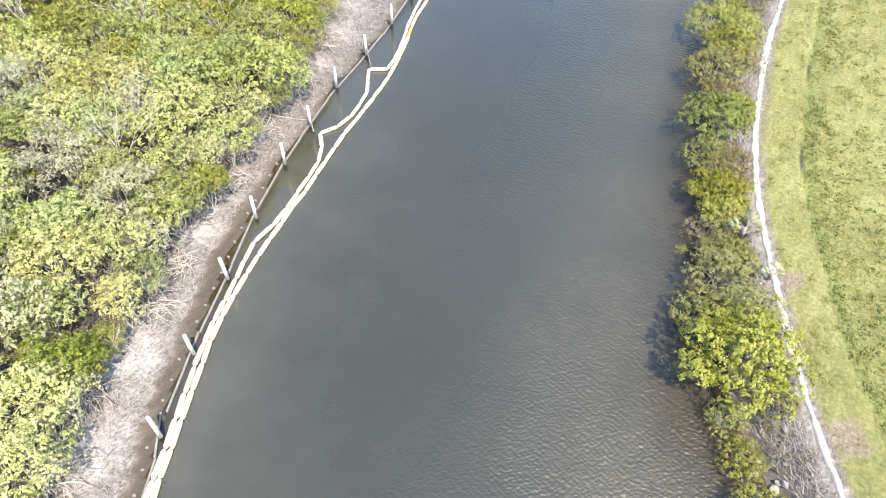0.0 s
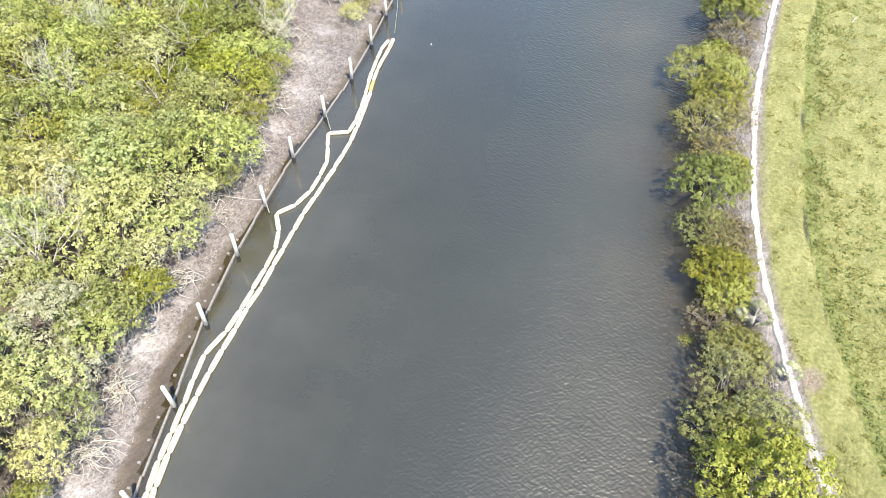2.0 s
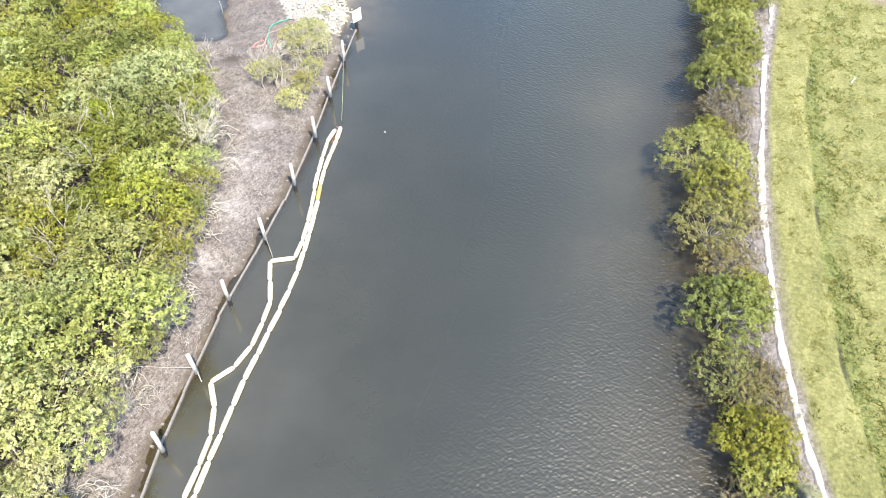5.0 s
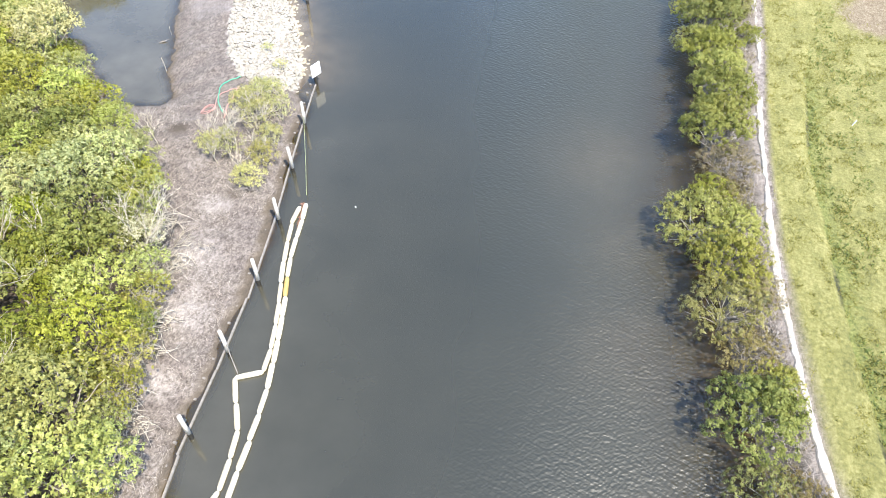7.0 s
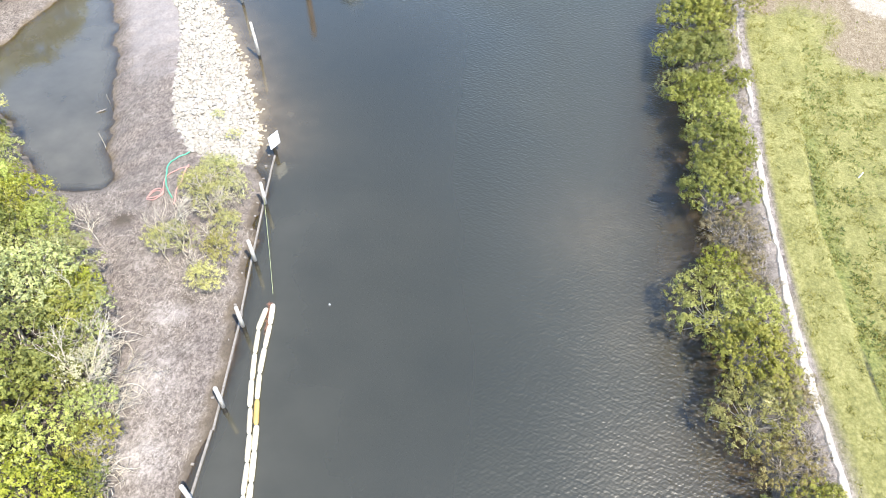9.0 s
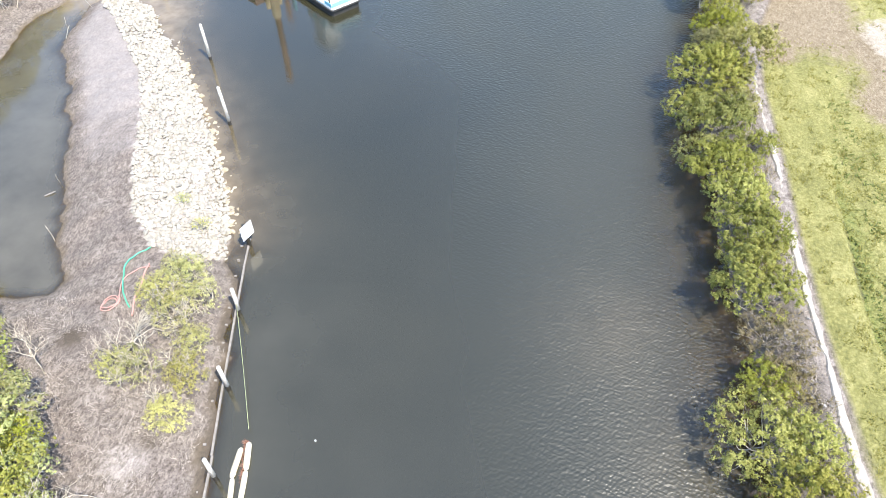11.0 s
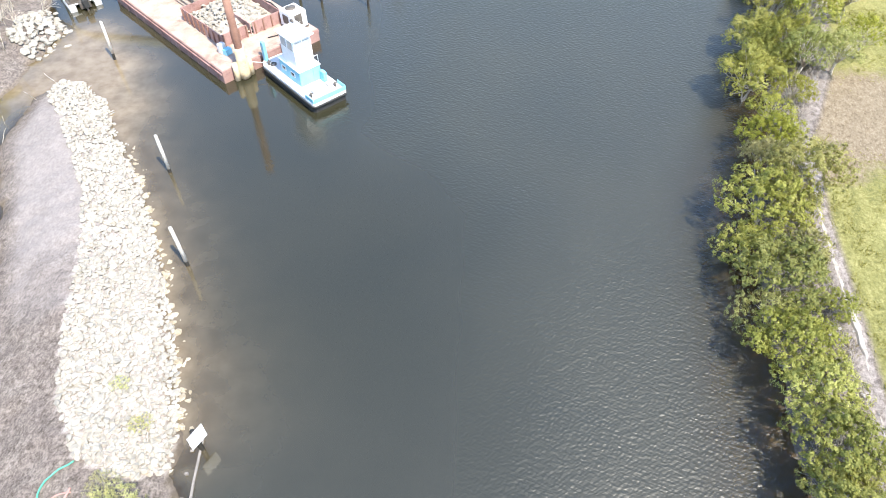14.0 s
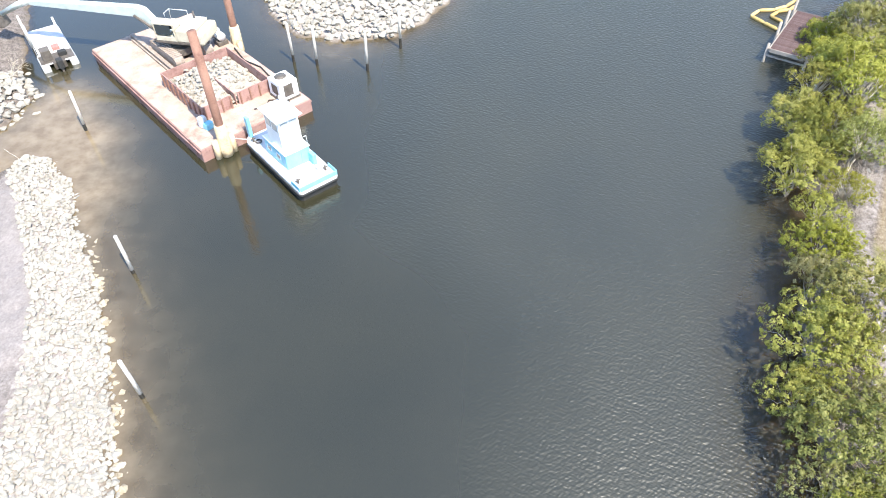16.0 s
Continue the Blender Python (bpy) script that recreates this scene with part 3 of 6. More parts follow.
def build_ground():
    core_x, core_y = np.concatenate([np.arange(-60, 8, 0.42), np.arange(8.1, 27, 0.21), np.arange(27.2, 34.1, 0.42)]), np.arange(-4, 130.01, 0.42)
    far = np.array([4, 10, 20, 40, 80, 160, 320, 640, 1100.0])
    xs = np.concatenate([(-60 - far)[::-1], core_x, 34 + far])
    ys = np.concatenate([(-4 - far)[::-1], core_y, 130 + far])
    X, Y = np.meshgrid(xs, ys)
    Z, left, right, spit, kerb, ridge = land_height(X, Y)
    nx, ny = len(xs), len(ys)
    i = np.arange(nx * ny).reshape(ny, nx)
    quads = np.stack([i[:-1, :-1], i[:-1, 1:], i[1:, 1:], i[1:, :-1]], -1).reshape(-1, 4)
    me = mesh_of("ground", np.stack([X, Y, Z], -1).reshape(-1, 3), quads, GROUND, smooth=True)

    def mask(name, values, target):
        a = target.attributes.new(name, "FLOAT", "POINT")
        a.data.foreach_set("value", np.clip(values, 0, 1).astype(np.float32).ravel())

    wob = fractal(X, Y, 0.35, 3)
    mask("turf", np.clip((kerb - 0.35) * 3, 0, 1), me)
    mask("verge", (right > -0.5) * np.clip((0.1 - kerb) * 2 - 1.0 * strip_of(kerb), 0, 1), me)
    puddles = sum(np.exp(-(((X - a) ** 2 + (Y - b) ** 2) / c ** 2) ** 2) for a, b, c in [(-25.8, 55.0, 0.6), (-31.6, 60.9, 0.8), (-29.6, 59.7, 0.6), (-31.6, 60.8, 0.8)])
    # Wet shore mud and puddles; the forest term also paints in shade under trees.
    mask("ooze_shade", np.clip((0.1 - left) * 4, 0, 1) * (left > -2.2) * (Y < 69.5) * (X > -30) + 0.8 * puddles * (0.8 + 0.5 * wob) + 0.9 * np.clip((signed(FOREST, X, Y) + 0.2) / 1.5, 0, 1), me)
    mask("bed", np.clip((np.where(right > -3, 0.0, 0.17) - Z) * 9, 0, 1), me)
    mask("lush", 0.66 * np.exp(-np.maximum(ridge, 0) / (1.9 + wob)) * (ridge > 0) * np.clip((84 - Y) / 14, 0, 1), me)
    # Darker narrow line along the turf ridge, broken up by noise.
    mask("ridge_dark", np.exp(-(ridge / 0.2) ** 2) * np.clip(0.5 + 0.8 * wob - 0.5 * np.clip((Y - 66) / 12, 0, 1) - 0.35 * np.clip((38 - Y) / 10, 0, 1), 0, 1), me)
    blots = [(20.5, 80.5, 3.0), (23, 87, 4.5), (17, 91.5, 3.5), (20, 96, 4.0), (14.2, 87.5, 1.6), (21, 62, 2.0), (9.5, 29, 0.9), (12.0, 20.0, 1.2), (16, 95.5, 2.5)]
    mask("bare", sum(np.exp(-((X - a) ** 2 + (Y - b) ** 2) / c ** 2) for a, b, c in blots) + 0.22 * np.clip((ridge - 3) / 3, 0, 1) + 0.2 * wob * (ridge > 2), me)
    mask("sand", sum(np.exp(-(((X - a) / c) ** 2 + ((Y - b) / d) ** 2)) for a, b, c, d in [(24.8, 89.0, 3.2, 4.2)]), me)
    heaps = [(-25.0, 41.0, 1.1), (-25.2, 45.5, 1.5), (-26.2, 49.5, 1.8), (-25.4, 36.0, 1.0), (-22.4, 13.0, 1.6), (-21.0, 8.0, 1.6), (-24.2, 22.5, 1.2), (-26.5, 54, 1.6), (-29, 57.5, 1.5), (-25.8, 62, 1.0), (-25.6, 31.5, 1.0)]
    strip = np.clip((kerb + 1.6) * 1.2, 0, 1) * (kerb < 0.35)
    mask("pale", 0.5 * sum(np.exp(-((X - a) ** 2 + (Y - b) ** 2) / c ** 2) for a, b, c in heaps) + (0.08 - 0.18 * np.clip((Y - 52) / 4, 0, 1) * np.clip((74 - Y) / 5, 0, 1) + 0.26 * np.clip((36 - Y) / 10, 0, 1)) * (left > 0) + 0.45 * strip * (right > 0) + 1.4 * inside(RIPRAP, X, Y) + 0.9 * (spit > 0), me)
    mask("smooth", np.clip((signed(LEFT_LAND, X, Y) - 0.8), 0, 1) * np.clip((Y - 75 + wob * 3) / 9, 0, 0.85) * (Y < 103) * (X > -46), me)
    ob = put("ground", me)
    tagged(ob, "muddy grey bank, canal bed and rough green turf", "ground", "", "structure")
    keep = (np.minimum.reduce([Z[:-1, :-1], Z[:-1, 1:], Z[1:, 1:], Z[1:, :-1]]) < 0.1).ravel()
    wm = mesh_of("water", np.stack([X, Y, np.zeros_like(Z)], -1).reshape(-1, 3), quads[keep], WATER, smooth=True)
    lag = inside([(-33, 63), (-60, 63), (-60, 104), (-44, 103), (-41, 101)], X, Y)
    depth = np.maximum(-Z, 0)
    # Paler silt, also painting in sky reflection and haze over lagoon and left shore.
    mask("silt_glare", np.where(lag, 0.75, 0.0) + (0.27 + 0.26 * np.clip((52 - Y) / 24, 0, 1)) * np.exp(np.clip(left + 2.5, -40, 0) / 7.0) * np.clip((76 - Y) / 14, 0, 1), wm)
    rim = distance_to(RIPRAP, X, Y)
    swirl = 0.85 + 0.3 * fractal(X, Y, 0.5, 3)
    clouds = [(-43.4, 104.0, 4.0, 1.0), (-39.6, 102.4, 3.2, 0.9), (-46.5, 100.5, 2.8, 0.7), (-43.2, 108.6, 2.8, 0.8), (-35.8, 97.6, 2.4, 0.5), (-22, 116.6, 3.5, 0.25), (1.5, 24, 5.5, 0.12), (4.0, 15, 6.0, 0.14), (1.0, 34, 4.5, 0.12), (-1.0, 46, 3.5, 0.12), (-2.0, 62, 4.0, 0.14), (-0.5, 54, 3.0, 0.10)]
    plume = 0.95 * np.clip((Y - 65) / 5, 0, 1) * np.exp(-rim / 1.8) * swirl + sum(h * np.exp(-((X - a) ** 2 + (Y - b) ** 2) / c ** 2) for a, b, c, h in clouds) * swirl + 0.5 * np.exp(-np.maximum(-spit, 0) / 1.2) + 0.04 * np.exp(-np.maximum(-right, 0) / 5.0) * np.clip((80 - Y) / 10, 0, 1) * swirl
    mask("plume", plume, wm)
    mask("murk", np.maximum(np.clip(1 - np.exp(-depth / (0.26 + 0.2 * np.clip((right + 14) / 9, 0, 1) + 0.7 * np.clip((right + 6.5) / 5, 0, 1))), 0, 0.97), np.clip(plume * 1.6, 0, 0.92)), wm)
    calm = -13.5 - 9.0 * np.clip((Y - 85) / 9, 0, 1) + 5.0 * np.clip((22 - Y) / 20, 0, 1) + 2.0 * fractal(X, Y, 0.12, 3)
    lee = 1 - 0.85 * np.exp(-((X + 31) ** 2 + (Y - 98) ** 2) / 70)
    mask("breeze", np.where(lag, 0.05, 0.05 + 0.95 * np.clip((X - calm + 4) / 15.0, 0, 1) * lee * (1 - 0.1 * np.clip((Y - 78) / 16, 0, 1))), wm)
    tagged(put("water", wm), "murky grey-green canal water with wind ripples", "water", "", "structure")


build_ground()


# ---- plants ----
def leaf_mesh(name, rng, centres, facing, spread, per, size, mat):
    """Sprays of small pointed leaves round each twig end, turned the way the crown faces there."""
    reach = spread * rng.uniform(0.6, 1.35, len(centres))
    C, D, R = np.repeat(centres, per, 0), np.repeat(facing, per, 0), np.repeat(reach, per)[:, None]
    n = len(C)
    d = rng.normal(size=(n, 3)) + D * 0.7
    d /= np.linalg.norm(d, axis=1, keepdims=True)
    P = C + d * R * rng.uniform(0.25, 1.0, (n, 1))
    N = D * 0.9 + d * 0.3 + np.array([0, 0, 0.2]) + rng.normal(size=(n, 3)) * 0.22
    N /= np.linalg.norm(N, axis=1, keepdims=True)
    A = d + rng.normal(size=(n, 3)) * 0.5
    A -= N * (A * N).sum(1, keepdims=True)
    A /= np.linalg.norm(A, axis=1, keepdims=True)
    B = np.cross(N, A)
    L = size * rng.uniform(0.6, 1.4, (n, 1))
    W = L * rng.uniform(0.28, 0.44, (n, 1))
    tip = P + A * L * 0.55 - N * L * 0.15
    V = np.stack([P - A * L * 0.45 + B * W, tip, P - A * L * 0.45 - B * W], 1).reshape(-1, 3)
    F = np.arange(n * 3).reshape(-1, 3)
    return mesh_of(name, V, F, mat)


def crown_points(rng, count, radius, height, base, lobes=13):
    """Twig ends over the outsides of rounded lobes of unequal size and height, with hollows between them."""
    spots = [(0.0, 0.0)]
    for _ in range(700):
        a, r = rng.uniform(0, 2 * math.pi), radius * math.sqrt(rng.uniform(0.02, 0.76))
        p = (math.cos(a) * r, math.sin(a) * r * rng.uniform(0.8, 1.0))
        if len(spots) < lobes and min(math.dist(p, q) for q in spots) > radius * 0.25:
            spots.append(p)
    spots, lobes = np.array(spots), len(spots)
    r = np.hypot(spots[:, 0], spots[:, 1]) / radius
    size = radius * rng.uniform(0.17, 0.30, lobes)
    top = base + height * rng.uniform(0.72, 1.0, lobes) * (1.0 - 0.5 * r ** 2) - size
    pick = rng.choice(lobes, count, p=size ** 2 / (size ** 2).sum())
    d = rng.normal(size=(count, 3))
    d[:, 2] = np.abs(d[:, 2]) * 1.15 - 0.3
    d /= np.linalg.norm(d, axis=1, keepdims=True)
    k = (size[pick] * rng.uniform(0.78, 1.12, count))[:, None]
    P = np.column_stack([spots, top])[pick] + d * k * np.array([1, 1, 1.05])
    P[:, 2] = np.maximum(P[:, 2], base * 0.6)
    return P, d


def branch_lines(rng, tips, base_z, stems, thick, spread=0.3):
    lines = []
    for s in range(stems):
        a = 2 * math.pi * s / stems + rng.uniform(0, 1)
        foot = Vector((math.cos(a) * spread * rng.uniform(0.3, 1), math.sin(a) * spread * rng.uniform(0.3, 1), -0.25))
        mine = tips[s::stems]
        if not len(mine):
            continue
        fork = Vector(np.mean(mine, 0)) * 0.55
        fork.z = base_z + rng.uniform(0.0, 0.4)
        lines.append((wander(rng, foot, fork, 4, 0.07), [thick * (1 - 0.12 * k) for k in range(5)]))
        for t in mine:
            lines.append((wander(rng, fork, t, 3, 0.09), [thick * 0.5, thick * 0.36, thick * 0.22, thick * 0.09]))
    return lines


class Rng:
    """Python-style uniform() on a numpy generator."""
    def __init__(self, seed):
        self.g = np.random.default_rng(seed)

    def uniform(self, a, b):
        return float(self.g.uniform(a, b))


def make_tree(name, seed, radius, height, base, clumps, per, size, leaf, label, category, group, bark=BARK, stems=3, thick=0.09, spread=0.16, limbs=9, lobes=24):
    rng = Rng(seed)
    tips, facing = crown_points(rng.g, clumps, radius, height, base, lobes)
    tree = thing(name, pose(0, 0, 0), label, category, group)
    put("crown", leaf_mesh("crown", rng.g, tips, facing, spread, per, size, leaf), tree)
    put("trunk", tubes("trunk", branch_lines(rng, tips[:limbs], base, stems, thick), bark, 3), tree, "pale bare branching stems")
    return tree


def make_dead_tree(seed, height, reach, name="dead_tree", lean=0.25, depth=4):
    rng = Rng(seed)
    lines = []

    def grow(p, d, length_, r, left):
        q = p + d * length_
        lines.append((wander(rng, p, q, 3, 0.06), [r, r * 0.85, r * 0.7, r * 0.55]))
        if left == 0:
            return
        for _ in range(2 + (left > 1) + (rng.uniform(0, 1) > 0.5)):
            e = (d + Vector((rng.uniform(-1, 1), rng.uniform(-1, 1), rng.uniform(-0.35, 0.65))) * 0.85).normalized()
            grow(p.lerp(q, rng.uniform(0.55, 1.0)), e, length_ * rng.uniform(0.5, 0.8), r * 0.55, left - 1)

    d = Vector((rng.uniform(-lean, lean) * 2, rng.uniform(-lean, lean) * 2, 1)).normalized()
    grow(Vector((0, 0, -0.2)), d, height * 0.5, reach, depth)
    tree = thing(name, pose(0, 0, 0), "bare dead mangrove with pale bleached branches", "dead tree", "dead trees along the bank")
    put("trunk", tubes("trunk", lines, DEADWOOD, 3), tree)
    return tree


def make_root_tangle(seed):
    """Arching bleached prop roots that spread from a low crown and fork into the mud."""
    rng = Rng(seed + 300)
    lines = []
    for k in range(24):
        a, reach, top = rng.uniform(0, 6.28), rng.uniform(0.5, 1.4), rng.uniform(0.2, 0.85)
        ox, oy = rng.uniform(-0.5, 0.5), rng.uniform(-0.5, 0.5)
        bend = rng.uniform(-1.9, 1.9)
        pts = []
        for t in (0, 0.25, 0.5, 0.75, 1.0):
            w = a + bend * t
            pts.append(Vector((ox + math.cos(w) * reach * t, oy + math.sin(w) * reach * t, top * (1 - t * t) + 0.02 + rng.uniform(-0.05, 0.05))))
        lines.append((pts, [0.022, 0.020, 0.017, 0.013, 0.008]))
        tip = pts[2] + Vector((rng.uniform(-0.7, 0.7), rng.uniform(-0.7, 0.7), rng.uniform(-0.3, 0.45)))
        lines.append((wander(rng, pts[2], tip, 2, 0.1), [0.015, 0.011, 0.006]))
    ob = thing("root_tangle", pose(0, 0, 0), "tangle of bleached arching mangrove roots on mud", "roots", "root tangles at the wood's foot")
    put("prop_root", tubes("prop_root", lines, DEADWOOD, 3), ob)["kind"] = "stuff"
    return ob


def set_at(ob, x, y, turn=0.0, scale=1.0, sink=0.05, first=False, tilt=0.0):
    m = pose(x, y, height_at(x, y) - sink, tilt, 0, turn) @ Matrix.Scale(scale, 4)
    if first:
        ob.matrix_basis = m
        return ob
    return copy_thing(ob, m @ Matrix.Scale(1 / ob.scale[0], 4))


def build_forest():
    rnd = random.Random(5)
    green, yellow, sage = "green leafy mangrove tree rooted in grey mud", "yellow-green mangrove tree with dense small leaves", "thin sage-grey mangrove tree with bare twigs"
    kinds = [
        ("mangrove_tree", 1, 2.1, 3.6, 1.3, 680, 6, 0.118, LEAF, green),
        ("mangrove_tree", 2, 2.3, 3.2, 1.5, 680, 6, 0.118, LEAF, green),
        ("mangrove_tree", 3, 2.0, 4.2, 1.4, 680, 6, 0.118, LEAF_YELLOW, yellow),
        ("mangrove_tree", 4, 1.9, 3.6, 1.5, 700, 6, 0.10, LEAF_SAGE, sage),
        ("mangrove_tree", 5, 1.8, 2.8, 1.0, 680, 6, 0.118, LEAF_BRIGHT, "dark green bushy mangrove tree"),
        ("mangrove_tree", 6, 2.2, 3.7, 1.6, 680, 6, 0.118, LEAF, green),
        ("mangrove_tree", 7, 1.8, 4.0, 1.4, 620, 6, 0.10, LEAF_SAGE, sage),
        ("mangrove_tree", 8, 2.3, 3.8, 1.3, 680, 6, 0.118, LEAF_YELLOW, yellow),
        ("mangrove_tree", 9, 2.2, 3.4, 1.3, 680, 6, 0.118, LEAF_OLIVE, "olive-green rounded mangrove tree"),
    ]
    spots = []
    y, row = -4.0, 0
    while y < 122:
        x = -62.0 + (1.35 if row % 2 else 0)
        while x < -16:
            spots.append((x + rnd.uniform(-0.9, 0.9), y + rnd.uniform(-0.9, 0.9)))
            x += 2.75
        y += 2.4
        row += 1
    P = np.array(spots)
    ok = inside(FOREST, P[:, 0], P[:, 1])
    used = {}
    weights, deep = [4, 4, 4, 3, 1.6, 4, 2.6, 4, 0.6], [3, 3, 0.4, 0.3, 4, 3, 0.3, 0.5, 8]
    for (x, y), good in zip(spots, ok):
        if not good:
            continue
        k = rnd.choices(range(9), weights if y < 32 else deep)[0]
        s = rnd.uniform(0.85, 1.3)
        if k not in used:
            used[k] = make_tree(*kinds[k], "tree", "mangrove wood on the bank")
            set_at(used[k], x, y, rnd.uniform(0, 360), s, first=True)
        else:
            set_at(used[k], x, y, rnd.uniform(0, 360), s)
    front = [(-18.6, 0.5), (-20.4, 5), (-22.2, 11), (-23.8, 18), (-24.5, 25), (-24.7, 31), (-25.0, 36), (-26.0, 41), (-26.6, 45.5), (-28.8, 50.5), (-31.5, 55), (-35, 59), (-39, 62.5), (-42.6, 66.8), (-46, 72)]
    for i in range(int(length(front) / 1.9)):
        x, y, a = along(front, i * 1.9)
        set_at(used[rnd.choices(range(9), weights if y < 32 else deep)[0]], x + rnd.uniform(-0.5, 0.3), y, rnd.uniform(0, 360), rnd.uniform(0.6, 0.9))
    for x, y, k, s in [(-51.0, 96.8, 6, 0.7), (-50.2, 99.4, 3, 0.6), (-50.6, 101.6, 6, 0.7), (-49.6, 103.6, 3, 0.5), (-51.6, 104.4, 0, 0.7), (-52.4, 98.6, 0, 0.8), (-52.6, 106.6, 3, 0.7), (-53.5, 110.5, 6, 0.7), (-52.6, 113.6, 3, 0.6), (-55.6, 117, 5, 0.8)]:
        set_at(used[k], x, y, rnd.uniform(0, 360), s)
    # bare trees standing among and before the wood
    dead = [make_dead_tree(20 + k, 3.4 + 0.5 * k, 0.07) for k in range(4)]
    edge = [(-20.6, 4.5), (-22.2, 9.6), (-22.9, 12.8), (-24.0, 16.5), (-24.4, 19.4), (-25.2, 23.0), (-25.2, 26.2), (-25.7, 29.5), (-25.8, 32.4), (-26.0, 35.2), (-26.4, 38.6),
            (-26.6, 41.0), (-27.2, 44.4), (-28.2, 47.4), (-29.6, 50.6), (-31.8, 54.4), (-34.6, 57.8), (-37.2, 60.4), (-39.8, 62.4), (-28.5, 22.6), (-33.0, 19.5), (-30.5, 15.0),
            (-35.5, 30.0), (-39.0, 38.0), (-31.5, 33.0), (-43.5, 46.0), (-36.5, 47.0), (-29.0, 11.0), (-47, 52), (-41, 26), (-34, 40), (-29.8, 27), (-37.5, 24), (-45, 40), (-33, 45), (-48, 46), (-40, 52), (-31, 30), (-27.5, 17), (-44, 34), (-50, 60), (-36, 36), (-30, 38), (-38, 44), (-46, 58), (-34, 26), (-51.5, 99), (-50, 106), (-51.5, 110), (-49.8, 102), (-50.2, 97.2), (-49.0, 104.6), (-50.6, 108.4), (-52.2, 114.5), (-51.4, 112.0)]
    for i, (x, y) in enumerate(edge):
        inner = x < -28 and 10 < y < 54
        set_at(dead[i % 4], x, y, rnd.uniform(0, 360), rnd.uniform(1.1, 1.4) if inner else rnd.uniform(0.45, 0.75), first=i < 4)
    # low brush of bleached roots and branches along the wood's foot
    tangles = [make_root_tangle(k) for k in range(3)]
    for i in range(96):
        x, y, a = along([(-19.6, 3), (-21.6, 9), (-23.8, 19), (-24.8, 26), (-25.2, 33), (-25.8, 40), (-27.6, 48), (-30.8, 54), (-35.8, 60)], 0.5 + i * 0.645)
        if i % 5 in (3, 4):
            set_at(dead[i % 4], x + rnd.uniform(-1.0, 0.6), y, rnd.uniform(0, 360), rnd.uniform(0.4, 0.6), 0.05, False, rnd.uniform(15, 60))
        else:
            set_at(tangles[i % 3], x + rnd.uniform(-0.9, 0.9), y, rnd.uniform(0, 360), rnd.uniform(0.7, 1.2), 0.02, i < 3)


def build_point_bushes():
    """The thin mangroves on the mud point beside the rock bank."""
    rnd = random.Random(9)
    a = make_tree("mangrove_bush", 61, 1.5, 2.0, 0.5, 420, 18, 0.058, LEAF_YELLOW, "thin yellow-green mangrove bush on a mud point", "bush", "bushes on the mud point", DEADWOOD, 3, 0.06)
    b = make_tree("mangrove_bush", 62, 1.3, 1.8, 0.5, 200, 16, 0.055, LEAF_YELLOW, "half-bare grey mangrove bush on a mud point", "bush", "bushes on the mud point", DEADWOOD, 4, 0.06)
    spots = [(a, -26.0, 64.4, 1.12), (b, -24.9, 63.4, 0.95), (a, -27.1, 63.2, 0.95), (b, -26.2, 61.9, 1.15), (a, -24.7, 58.4, 0.8), (b, -26.9, 58.4, 1.1), (b, -28.4, 58.6, 0.85), (a, -24.9, 56.0, 0.8),
             (b, -27.2, 66.2, 0.6), (b, -26.6, 69.4, 0.5), (b, -28.4, 71.6, 0.42), (a, -24.7, 60.3, 0.75)]
    seen = set()
    for k, x, y, s in spots:
        set_at(k, x, y, rnd.uniform(0, 360), s, 0.05, k.name not in seen)
        seen.add(k.name)
    bare = make_dead_tree(33, 2.6, 0.08, "bare_bush", 0.6)
    tagged(bare, "bleached bare mangrove bush on a mud point", "bush", "bare bushes on the mud")
    for i, (x, y, t, s) in enumerate([(-25.2, 61.4, 40, 1.0), (-26.8, 59.0, 170, 1.15), (-25.0, 58.6, 280, 0.95), (-28.2, 59.2, 120, 1.0), (-24.9, 64.0, 200, 0.9), (-26.5, 62.6, 330, 1.0), (-25.6, 56.8, 60, 0.8), (-27.6, 57.6, 10, 0.8)]):
        set_at(bare, x, y, t, s, 0.05, i == 0, 12)
    snag = make_dead_tree(47, 3.0, 0.06, "fallen_branch", 0.4)
    tagged(snag, "bleached fallen branch lying on grey mud", "branch", "fallen branches on the mud")
    for i, (x, y, t, s) in enumerate([(-28.4, 59.4, 102, 1.2), (-27.2, 63.8, 60, 1.0), (-26.0, 63.2, 10, 0.8), (-25.6, 61.6, -15, 0.8), (-28.2, 60.0, 110, 0.9), (-29.6, 53.2, 250, 0.9), (-30.4, 51.8, 230, 0.8), (-32.0, 58.6, 200, 0.9),
                                      (-27.4, 47.0, 90, 0.8), (-27.0, 43.6, 140, 0.9), (-33.8, 60.6, 240, 0.7), (-26.0, 50.0, 30, 0.5), (-48.8, 107.5, 200, 0.9), (-48.2, 109.5, 120, 0.9)]):
        set_at(snag, x, y, t, s, -0.12, i == 0, 74)


